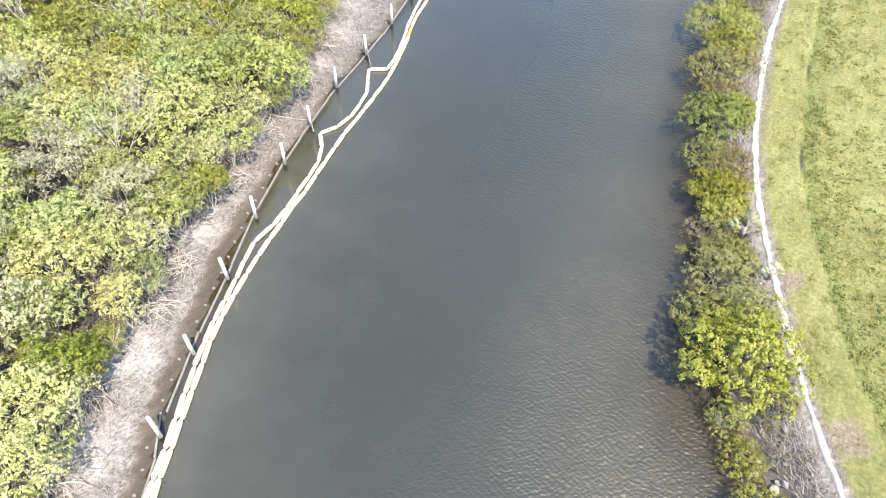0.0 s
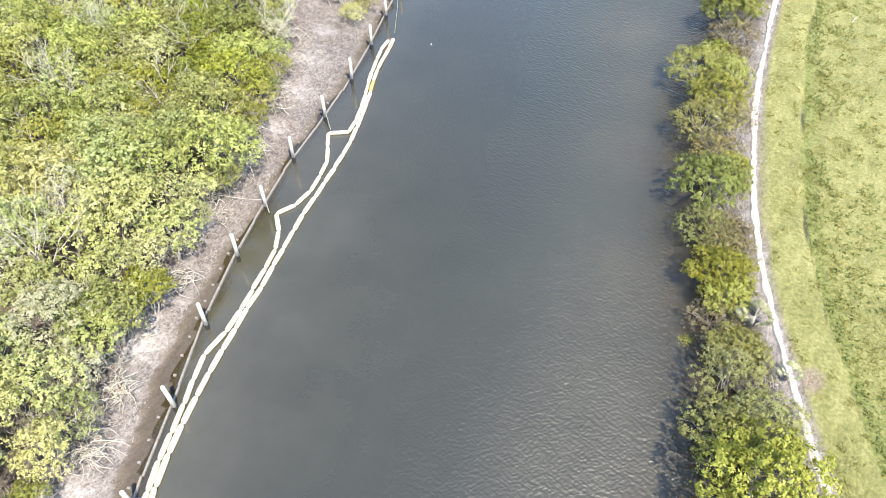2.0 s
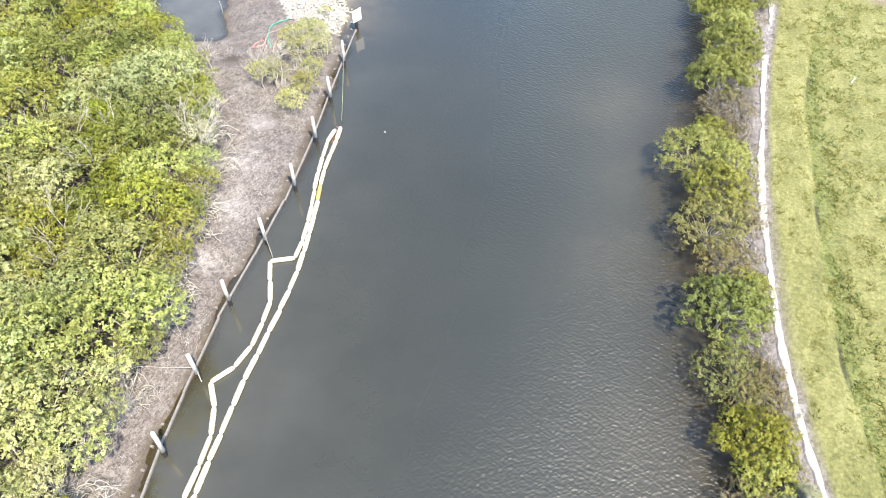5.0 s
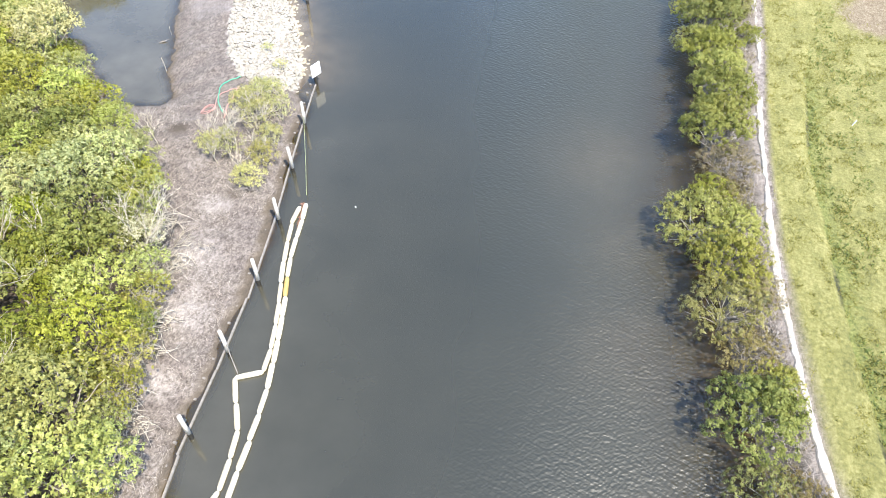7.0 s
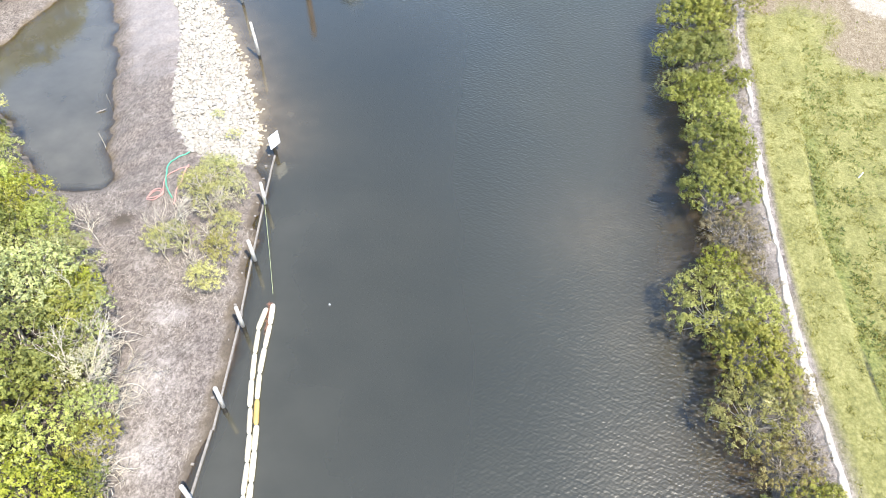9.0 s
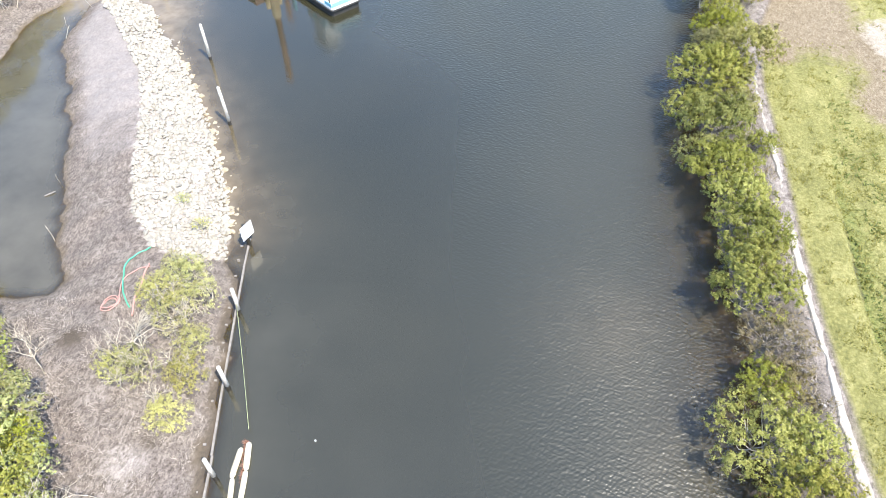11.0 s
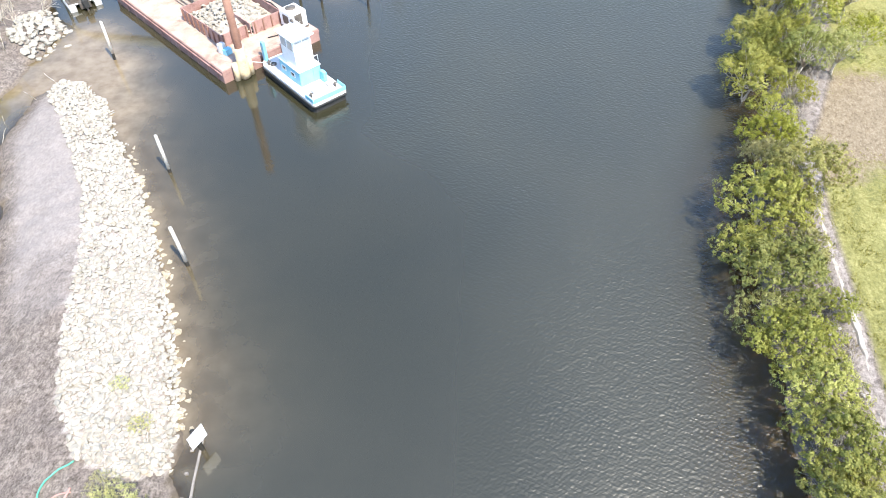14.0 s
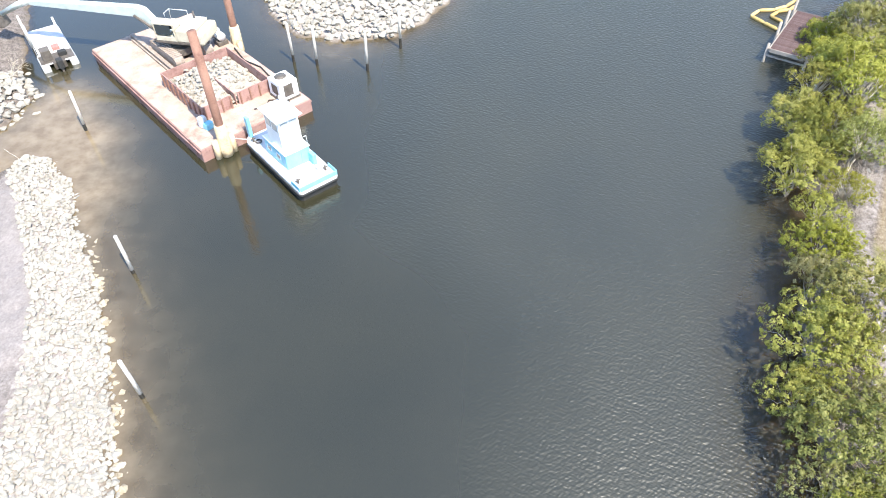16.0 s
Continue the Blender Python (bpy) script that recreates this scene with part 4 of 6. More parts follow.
RIGHT_BUSHES = [  # x, y, radius, kind
    (6.9, 22.2, 2.5, 0), (7.3, 25.4, 1.5, 2), (5.9, 28.2, 1.6, 2), (5.3, 31.8, 1.3, 3), (5.2, 34.9, 1.6, 0), (5.5, 38.0, 1.3, 3), (4.3, 41.9, 2.0, 1), (6.3, 44.4, 0.5, 1), (4.8, 45.6, 1.4, 3),
    (4.0, 48.4, 1.8, 2), (4.6, 51.3, 1.8, 0), (3.3, 54.8, 2.0, 2), (5.1, 54.2, 1.5, 0), (4.9, 57.6, 1.2, 3), (5.2, 60.0, 1.6, 3), (5.0, 63.4, 2.0, 1), (5.8, 67.6, 1.9, 1), (6.0, 70.6, 1.8, 0),
    (6.4, 73.4, 2.0, 0), (7.2, 77.9, 2.2, 1), (9.7, 75.8, 0.9, 1), (8.2, 83.4, 2.4, 0), (11.2, 85.6, 2.0, 4), (10.9, 90.6, 1.9, 0), (7.9, 17.8, 0.9, 0), (7.0, 19.6, 0.9, 2), (3.9, 30.8, 0.45, 0),
    (6.4, 80.6, 1.6, 0), (6.0, 75.6, 1.5, 2), (5.5, 65.6, 1.5, 0), (4.2, 58.0, 1.2, 0), (5.9, 49.8, 1.1, 3), (5.6, 43.6, 1.1, 2), (4.5, 38.2, 1.4, 2), (5.6, 33.4, 1.3, 0), (6.2, 30.0, 1.3, 0), (5.7, 25.0, 1.6, 0), (8.4, 21.0, 1.3, 3), (5.9, 36.6, 1.2, 3), (9.4, 83.4, 1.5, 4), (9.3, 80.0, 1.2, 4), (9.6, 87.6, 1.6, 4), (8.6, 15.0, 1.3, 2), (9.5, 11.5, 1.6, 0), (11, 7.0, 1.6, 3)]


def build_right_bushes():
    rnd = random.Random(13)
    rowname = "bushes along the seawall bank"
    kinds = [
        make_tree("shrub", 71, 2.00, 2.70, 0.50, 600, 19, 0.084, LEAF_OLIVE, "olive-green leafy shrub overhanging the canal", "shrub", rowname, BARK, 4, 0.051, 0.16, 9, 30),
        make_tree("shrub", 72, 2.00, 2.70, 0.44, 620, 19, 0.084, LEAF_BRIGHT, "bright green dense mangrove shrub at the water", "shrub", rowname, BARK, 4, 0.051, 0.16, 9, 30),
        make_tree("shrub", 73, 2.10, 2.60, 0.50, 520, 19, 0.074, LEAF_STRAW, "thin yellowish shrub with showing twigs", "shrub", rowname, BARK, 4, 0.060, 0.16, 26, 26),
        make_tree("shrub", 74, 2.10, 2.20, 0.40, 420, 16, 0.074, LEAF_DRY, "half-dry brown and olive shrub on the bank", "shrub", rowname, TWIG, 5, 0.051, 0.16, 30, 26),
        make_tree("shrub", 75, 2.00, 2.90, 0.50, 600, 19, 0.082, LEAF_STRAW, "yellow-green leafy shrub beside the seawall", "shrub", rowname, BARK, 4, 0.060, 0.16, 9, 30),
    ]
    seen = set()
    for x, y, r, k in RIGHT_BUSHES:
        set_at(kinds[k], x + (0.45 if 57 < y < 73 else -0.1), y, rnd.uniform(0, 360), r * 0.63, 0.1, k not in seen)
        seen.add(k)
    tall = make_tree("tree", 81, 2.9, 4.4, 1.5, 760, 17, 0.12, LEAF_OLIVE, "tall feathery green tree leaning over the canal", "tree", "trees beside the dock", BARK, 3, 0.12, 0.26, 26, 24)
    airy = make_tree("tree", 82, 2.8, 4.2, 1.4, 420, 15, 0.12, LEAF_OLIVE, "thin airy tree with pale bare limbs", "tree", "trees beside the dock", DEADWOOD, 3, 0.11, 0.26, 34, 20)
    for i, (k, x, y, s) in enumerate([(tall, 11.2, 97.2, 0.86), (airy, 15.4, 98.8, 0.85), (tall, 14.6, 101.6, 0.9), (airy, 17.6, 104.6, 1.0), (tall, 18.4, 108.2, 1.0), (airy, 21.4, 106.5, 1.0), (tall, 21.2, 113.2, 0.95),
                                      (airy, 24.0, 111.6, 1.0), (tall, 25.2, 118.6, 1.0), (airy, 18.0, 99.0, 0.7), (airy, 28, 116, 1.0), (tall, 29.5, 123, 1.0), (airy, 20.6, 101.0, 0.7), (tall, 13.4, 103.6, 0.8), (airy, 16.0, 107.4, 0.85), (tall, 18.0, 111.0, 0.8), (airy, 11.6, 93.8, 0.6), (tall, 13.0, 99.8, 0.75), (airy, 13.6, 95.2, 0.55), (tall, 19.6, 115.6, 0.7)]):
        set_at(k, x, y, rnd.uniform(0, 360), s, 0.05, i < 2)


def blades(name, rng, X, Y, h, w, lean, mat, z0=0.0, per=3):
    """Thin upright blades or twigs standing on the ground."""
    X, Y = np.repeat(X, per), np.repeat(Y, per)
    n = len(X)
    X, Y = X + rng.normal(size=n) * 0.07, Y + rng.normal(size=n) * 0.07
    Z = land_height(X, Y)[0] + z0
    a = rng.uniform(0, 2 * math.pi, n)
    H, b = h * rng.uniform(0.5, 1.4, n), rng.uniform(0, 2 * math.pi, n)
    W = w * rng.uniform(0.6, 1.4, n)
    dx, dy = np.cos(a) * W, np.sin(a) * W
    tx, ty = X + np.cos(b) * lean * H, Y + np.sin(b) * lean * H
    V = np.stack([np.stack([X - dx, Y - dy, Z - 0.03], 1), np.stack([X + dx, Y + dy, Z - 0.03], 1), np.stack([tx + dx * 0.3, ty + dy * 0.3, Z + H], 1), np.stack([tx - dx * 0.3, ty - dy * 0.3, Z + H], 1)], 1).reshape(-1, 3)
    i = np.arange(n)[:, None] * 4
    return put(name, mesh_of(name, V, i + np.array([[0, 1, 2, 3]]), mat))


def build_ground_cover():
    rng = np.random.default_rng(3)
    X, Y = rng.uniform(6, 30, 80000), rng.uniform(8, 128, 80000)
    z, left, right, spit, kerb, ridge = land_height(X, Y)
    bare = sum(np.exp(-((X - a) ** 2 + (Y - b) ** 2) / c ** 2) for a, b, c in [(20.5, 80.5, 3.0), (23, 87, 4.5), (17, 91.5, 3.5), (20, 96, 4.0)])
    thick = np.where(ridge > 0, np.exp(-np.maximum(ridge - 0.4, 0) / 3.0) * np.clip((84 - Y) / 14, 0.05, 1), 0.0)
    k = (kerb > 0.45) & (value_noise(X * 1.6, Y * 1.6) + 0.3 * thick > 0.66) & (rng.uniform(0, 1, len(X)) > bare)
    tagged(blades("grass", rng, X[k], Y[k], 0.10, 0.03, 1.3, GRASS), "short rough green grass on the field", "grass", "", "stuff")
    k = (ridge > 0.1) & (rng.uniform(0, 1, len(X)) < 0.5 * thick) & (value_noise(X * 0.9 + 7, Y * 0.5) > 0.35) & (rng.uniform(0, 1, len(X)) > bare)
    tagged(blades("weed_patch", rng, X[k], Y[k], 0.13, 0.06, 0.9, LUSH, 0, 3), "broad-leaved green weeds in the rough turf", "weeds", "", "stuff")
    X, Y = rng.uniform(2, 26, 95000), rng.uniform(4, 128, 95000)
    z, left, right, spit, kerb, ridge = land_height(X, Y)
    k = (kerb < -0.35) & (right > 0.5) & (value_noise(X * 0.8, Y * 0.8) > 0.28)
    tagged(blades("dry_brush", rng, X[k], Y[k], 0.40, 0.011, 1.3, TWIG, 0, 4), "dry grey-brown weeds and twigs on the bank", "dry weeds", "", "stuff")
    k = (kerb < -0.3) & (right > 0.4) & (value_noise(X * 0.9 + 40, Y * 0.9) > 0.62)
    tagged(blades("weeds", rng, X[k], Y[k], 0.22, 0.03, 0.8, LEAF_DRY, 0, 2), "low olive weeds scattered on the bank", "weeds", "", "stuff")
    X, Y = rng.uniform(-40, -16, 110000), rng.uniform(-2, 76, 110000)
    z, left, right, spit, kerb, ridge = land_height(X, Y)
    k = (left > 0.15) & (left < 9) & (Y < 64) & (value_noise(X * 0.7, Y * 0.7) > 0.45)
    tagged(blades("root_litter", rng, X[k], Y[k], 0.16, 0.012, 1.5, TWIG, 0, 1), "short mangrove roots and twig litter on mud", "roots", "", "stuff")


# ---- stones ----
def stone_mesh(seed, mat, flat=0.72):
    rng = random.Random(seed)
    bm = bmesh.new()
    for _ in range(15):
        d = Vector((rng.gauss(0, 1), rng.gauss(0, 1), rng.gauss(0, 1))).normalized() * rng.uniform(0.82, 1.08)
        bm.verts.new((d.x * 0.5, d.y * 0.42, d.z * 0.5 * flat))
    made = bmesh.ops.convex_hull(bm, input=bm.verts)
    bmesh.ops.delete(bm, geom=[g for g in made["geom_interior"] if isinstance(g, bmesh.types.BMVert)], context="VERTS")
    me = bpy.data.meshes.new("stone")
    bm.to_mesh(me)
    bm.free()
    me.materials.append(mat)
    return me


def stone_field(parent, meshes, spots, rng, name, label, mat):
    """Single stones for the first 300 spots; the rest as one joined heap."""
    vs, fs = [], []
    for i, (x, y, z, s) in enumerate(spots):
        me = meshes[i % len(meshes)]
        m = pose(x, y, z, rng.uniform(-20, 20), rng.uniform(-20, 20), rng.uniform(0, 360)) @ Matrix.Diagonal((s * rng.uniform(0.85, 1.2), s * rng.uniform(0.85, 1.2), s * rng.uniform(0.8, 1.1), 1))
        if i < 300:
            put("stone", me, parent, m=parent.matrix_basis.inverted() @ m)
        else:
            k = len(vs)
            vs += [tuple(m @ v.co) for v in me.vertices]
            fs += [tuple(k + j for j in p.vertices) for p in me.polygons]
    if vs:
        ob = put(name, mesh_of(name, vs, fs, mat), parent, label, parent.matrix_basis.inverted())
        ob["kind"] = "stuff"


def scatter(poly, step, rnd, jitter=0.3):
    xs, ys = [p[0] for p in poly], [p[1] for p in poly]
    pts = []
    y = min(ys)
    row = 0
    while y < max(ys):
        x = min(xs) + (step / 2 if row % 2 else 0)
        while x < max(xs):
            pts.append((x + rnd.uniform(-jitter, jitter) * step, y + rnd.uniform(-jitter, jitter) * step))
            x += step
        y += step * 0.87
        row += 1
    P = np.array(pts)
    ok = inside(poly, P[:, 0], P[:, 1])
    return [p for p, g in zip(pts, ok) if g]


def build_stones():
    rnd = random.Random(31)
    dry, wet = [stone_mesh(k, ROCK) for k in range(9)], [stone_mesh(k, ROCK_WET) for k in range(5)]
    bank = thing("riprap_bank", pose(-32, 84, 0), "bank of bleached white limestone riprap boulders", "rock bank")
    pts = scatter(RIPRAP, 0.29, rnd)
    Z = land_height(np.array([p[0] for p in pts]), np.array([p[1] for p in pts]))[0]
    spots = [(x, y, z + 0.05 + rnd.uniform(-0.03, 0.04), rnd.choice((0.32, 0.36, 0.40, 0.45, 0.54))) for (x, y), z in zip(pts, Z)]
    spots.sort(key=lambda p: abs(p[1] - 80))
    stone_field(bank, dry, spots, rnd, "rock_fill", "joined white limestone boulders", ROCK)
    shoal = thing("stone_shoal", pose(-29, 80, 0), "tan wet stones under shallow water", "stones")
    edge = [(-25.2, 69.2), (-26.1, 73), (-28.3, 78.5), (-30.2, 83), (-33.7, 89.8), (-36.1, 94.5), (-38.3, 98), (-40.4, 101.4)]
    spots = []
    for i in range(210):
        x, y, a = along(edge, rnd.uniform(0, length(edge)))
        d = abs(rnd.gauss(0.25, 0.55))
        x, y = x + d, y + d * 0.35
        spots.append((x, y, min(height_at(x, y) + 0.03, -0.04), rnd.uniform(0.3, 0.65)))
    stone_field(shoal, wet, spots, rnd, "rock_fill", "", ROCK_WET)
    spit = thing("riprap_spit", pose(-21, 124, 0), "round spit of bleached white riprap boulders", "rock bank")
    pts = [p for p in scatter(SPIT, 0.6, rnd) if p[1] < 131]
    Z = land_height(np.array([p[0] for p in pts]), np.array([p[1] for p in pts]))[0]
    spots = sorted([(x, y, z + 0.1 + rnd.uniform(-0.05, 0.14), rnd.uniform(0.55, 0.95)) for (x, y), z in zip(pts, Z)], key=lambda p: p[1])
    stone_field(spit, dry, spots, rnd, "rock_fill", "joined white limestone boulders", ROCK)
    left = thing("rock_pile", pose(-47.5, 108, 0), "pile of pale boulders on the brushy bank", "rock pile")
    patch = [(-44.6, 105.0), (-45.2, 109.4), (-48.2, 112.6), (-50.6, 111), (-49.6, 107), (-47.4, 104)]
    spots = [(x, y, height_at(x, y) + 0.15, rnd.uniform(0.5, 0.95)) for x, y in scatter(patch, 0.55, rnd)]
    stone_field(left, dry, spots, rnd, "rock_fill", "", ROCK)
    grey = [stone_mesh(k + 40, ROCK_GREY) for k in range(5)]
    toe = thing("rubble_toe", pose(9, 15, 0), "grey rubble stones at the foot of the bank", "rubble")
    line = [(14, 0), (9.6, 13), (8.6, 16), (7.4, 19)]
    spots = []
    for i in range(120):
        x, y, a = along(line, rnd.uniform(0, length(line)))
        x += rnd.gauss(0.4, 0.5)
        spots.append((x, y, height_at(x, y) + 0.08, rnd.uniform(0.25, 0.55)))
    stone_field(toe, grey + dry[:1], spots, rnd, "rock_fill", "", ROCK_GREY)
    toe2 = thing("rubble_toe", pose(8, 60, 0), "grey rubble and debris between bushes and seawall", "rubble")
    spots = []
    for i in range(150):
        x, y, a = along(KERB, rnd.uniform(20, 110))
        x -= abs(rnd.gauss(1.0, 0.6))
        spots.append((x, y, height_at(x, y) + 0.04, rnd.uniform(0.15, 0.38)))
    stone_field(toe2, grey, spots, rnd, "rock_fill", "", ROCK_GREY)


# ---- bulkhead, piles, boom ----
PILES = [(-18.2, 10.1), (-19.4, 14.7), (-20.3, 19.6), (-21.35, 24.55), (-22.0, 29.5), (-22.3, 33.9), (-22.55, 38.65), (-22.25, 43.5), (-22.1, 48.4), (-22.3, 53.4), (-22.75, 58.3), (-23.25, 63.3)]
TALL_PILES = [(-27.55, 80.75, 3.3), (-31.1, 89.6, 3.2), (-39.85, 104.3, 3.5), (-48.0, 114.4, 4.2), (-25.5, 114.3, 3.6), (-23.4, 113.8, 3.5), (-18.95, 112.9, 3.6), (-16.4, 116.6, 3.9), (-13.2, 124.5, 3.6)]


def make_pile(height, radius, label, group, wet):
    pile = thing("wooden_pile", pose(0, 0, 0), label, "piling", group)
    n = 12
    for name, mat, z0, z1, r0, r1 in (("wet_foot", PILE_WET, -2.3, wet, radius * 1.06, radius * 1.03), ("shaft", PILE_WOOD, wet, height, radius * 1.02, radius * 0.94)):
        me = tubes(name, [([(0, 0, z0), (0.01, 0, (z0 + z1) / 2), (0, 0.01, z1 - 0.04), (0, 0, z1)], [r0, (r0 + r1) / 2, r1, r1 * 0.9])], mat, n)
        put(name, me, pile, "dark wet tide-stained wood" if mat is PILE_WET else "sun-bleached wood")
    return pile


def build_piles():
    rnd = random.Random(4)
    a = make_pile(2.15, 0.115, "sun-bleached wooden pile standing by the bulkhead", "piles along the bulkhead", 0.4)
    for i, (x, y) in enumerate(PILES):
        m = pose(x, y, rnd.uniform(-0.1, 0.15), rnd.uniform(-2, 2), rnd.uniform(-2.5, 2.5), rnd.uniform(0, 360))
        if i:
            copy_thing(a, m)
        else:
            a.matrix_basis = m
    b = make_pile(3.3, 0.12, "tall pale wooden pile standing in the canal", "tall piles in the canal", 0.4)
    for i, (x, y, h) in enumerate(TALL_PILES):
        m = pose(x, y, h - 3.3, rnd.uniform(-1.5, 1.5), rnd.uniform(-1.5, 1.5), rnd.uniform(0, 360))
        if i:
            copy_thing(b, m)
        else:
            b.matrix_basis = m
    # the old bulkhead's cap, low at the water, with its stub ends
    cap = thing("bulkhead", pose(0, 0, 0), "low weathered bulkhead cap along the mud bank", "bulkhead", "", "structure")
    line = [(-15.0, 0), (-17.9, 9), (-18.6, 10.3), (-19.8, 15), (-20.75, 20), (-21.8, 24.8), (-22.4, 29.5), (-22.7, 34), (-22.85, 38.6), (-22.6, 43.5), (-22.5, 48.5), (-22.7, 53.4), (-23.1, 58.3), (-23.45, 63.4), (-23.7, 67.4), (-23.8, 70.0)]
    s, total = 0.0, length(line)
    beam = mesh_beam()
    stub = part_mesh("stub", box(-0.06, 0.06, -0.08, 0.08, -0.5, 0.12, 0.02), CAP_WOOD)
    while s < total - 2.4:
        x, y, a = along(line, s + 1.2)
        put("cap_beam", beam, cap, m=pose(x, y, 0.07 + rnd.uniform(-0.02, 0.02), 0, 0, a))
        for k in range(2):
            x, y, a = along(line, s + 0.6 + 1.2 * k)
            nx, ny = -math.sin(radians(a)), math.cos(radians(a))
            put("stub", stub, cap, m=pose(x + nx * 0.42, y + ny * 0.42, rnd.uniform(-0.06, 0.04), rnd.uniform(-8, 8), rnd.uniform(-8, 8), a))
        s += 2.42


def part_mesh(name, bm, mat):
    me = bpy.data.meshes.new(name)
    bm.to_mesh(me)
    bm.free()
    me.materials.append(mat)
    return me


def mesh_beam():
    return part_mesh("cap_beam", box(-1.2, 1.2, -0.055, 0.055, -0.3, 0.04, 0.012), CAP_WOOD)


def float_mesh(mat, length_, radius):
    """One boom section: a fat fabric sleeve, pinched at its ends."""
    pts = [(-length_ / 2, 0, 0), (-length_ * 0.47, 0, 0), (-length_ * 0.40, 0, 0.01), (-length_ * 0.2, 0, 0.02), (0, 0, 0.015), (length_ * 0.2, 0, 0.02), (length_ * 0.40, 0, 0.01), (length_ * 0.47, 0, 0), (length_ / 2, 0, 0)]
    return tubes("float_section", [(pts, [radius * k for k in (0.42, 0.7, 0.93, 1.0, 0.97, 1.0, 0.93, 0.7, 0.42)])], mat, 12)


def lay_boom(name, line, label, mat, length_=1.55, radius=0.15, seed=1, z=0.10, accent=None):
    rnd = random.Random(seed)
    line = rounded(line, 1)
    boom = thing(name, pose(*line[0], 0), label, "containment boom", "floating containment booms")
    me = float_mesh(mat, length_, radius)
    other = float_mesh(accent, length_, radius) if accent else None
    s, total, inv = 0.0, length(line), pose(*line[0], 0).inverted()
    while s + length_ * 0.6 < total:
        l0 = length_ * rnd.uniform(0.9, 1.08)
        x0, y0, _ = along(line, s)
        x1, y1, _ = along(line, min(s + l0, total))
        a = math.degrees(math.atan2(y1 - y0, x1 - x0))
        use = other if other and s > total * 0.86 and s < total * 0.88 else me
        put("float_section", use, boom, m=inv @ pose((x0 + x1) / 2, (y0 + y1) / 2, z + rnd.uniform(-0.02, 0.03), 0, rnd.uniform(-1, 1), a + rnd.uniform(-2.5, 2.5)) @ Matrix.Diagonal((math.dist((x0, y0), (x1, y1)) / length_, rnd.uniform(0.92, 1.08), 1, 1)))
        s += l0
    return boom


OUTER = [(-12.9, -5), (-15.2, 2), (-16.9, 7.5), (-17.55, 10), (-18.45, 13.2), (-19.4, 16.9), (-19.75, 20.2), (-19.85, 25.3), (-19.75, 29), (-19.9, 34), (-19.65, 37.8), (-19.6, 41), (-19.75, 43.5), (-20.2, 47),
         (-20.75, 49.6), (-20.95, 52.5), (-20.95, 54.2), (-21.15, 55.9)]
INNER = [(-13.3, -5), (-15.6, 2), (-17.25, 7.5), (-17.85, 10), (-18.8, 13.2), (-19.75, 16.9), (-20.05, 20.2), (-20.75, 22.5), (-20.1, 24.6), (-20.15, 28), (-20.3, 31.9), (-21.9, 33.5), (-20.4, 34.9), (-20.25, 37), (-20.3, 39.5),
         (-21.45, 41.6), (-21.5, 42.3), (-21.25, 42.36), (-20.3, 42.5), (-20.05, 42.62), (-20.1, 44), (-20.5, 47), (-21.1, 49.6), (-21.4, 52.3), (-21.6, 54.0), (-21.3, 55.9)]


def sagging(a, b, sag, k=8):
    a, b = Vector(a), Vector(b)
    return [a.lerp(b, i / k) - Vector((0, 0, sag * 4 * (i / k) * (1 - i / k))) for i in range(k + 1)]


def line_thing(name, a, b, sag, r, mat, label):
    tagged(put(name, tubes(name, [(sagging(a, b, sag), r)], mat, 6)), label, "rope", "mooring lines")


def build_boom():
    lay_boom("containment_boom", OUTER, "cream floating containment boom on grey water", BOOM_SKIN, seed=2, accent=BOOM_YELLOW)
    lay_boom("containment_boom", INNER, "cream floating boom doubled beside another strand", BOOM_SKIN, seed=3, radius=0.145, z=0.09)
    line_thing("rope", (-21.2, 55.9, 0.25), (-23.2, 63.25, 0.9), 0.15, 0.014, ROPE, "yellow-green line from boom end to pile")
    line_thing("rope", (-21.35, 42.3, 0.25), (-22.2, 43.5, 1.1), 0.02, 0.03, CAP_WOOD, "grey line tying a boom corner to a pile")
    line_thing("rope", (-21.9, 33.5, 0.25), (-22.25, 33.9, 0.8), 0.02, 0.03, DOCK_GREY, "grey line tying a boom corner to a pile")
    line_thing("rope", (-22.3, 33.9, 0.9), (-26.3, 33.0, 1.6), 0.2, 0.02, DOCK_GREY, "thin grey line from pile to trees")


def build_sign():
    sign = thing("warning_sign", pose(-23.7, 68.58, -0.7, 0, 0, 60), "white board sign on a dark post in water", "sign")
    put("post", tubes("post", [([(0, 0, -2), (0, 0, 1.0), (0, 0, 2.5)], [0.13, 0.13, 0.12])], PILE_WET, 10), sign, "dark wet wooden post")
    part("board", box(-0.48, 0.48, -0.20, -0.15, 1.55, 2.6, 0.015), WHITE_PAINT, sign, "plain white painted board")
    part("crosspiece", box(-0.5, 0.5, -0.148, -0.09, 1.9, 2.0, 0.01), DOCK_GREY, sign, "grey timber batten")


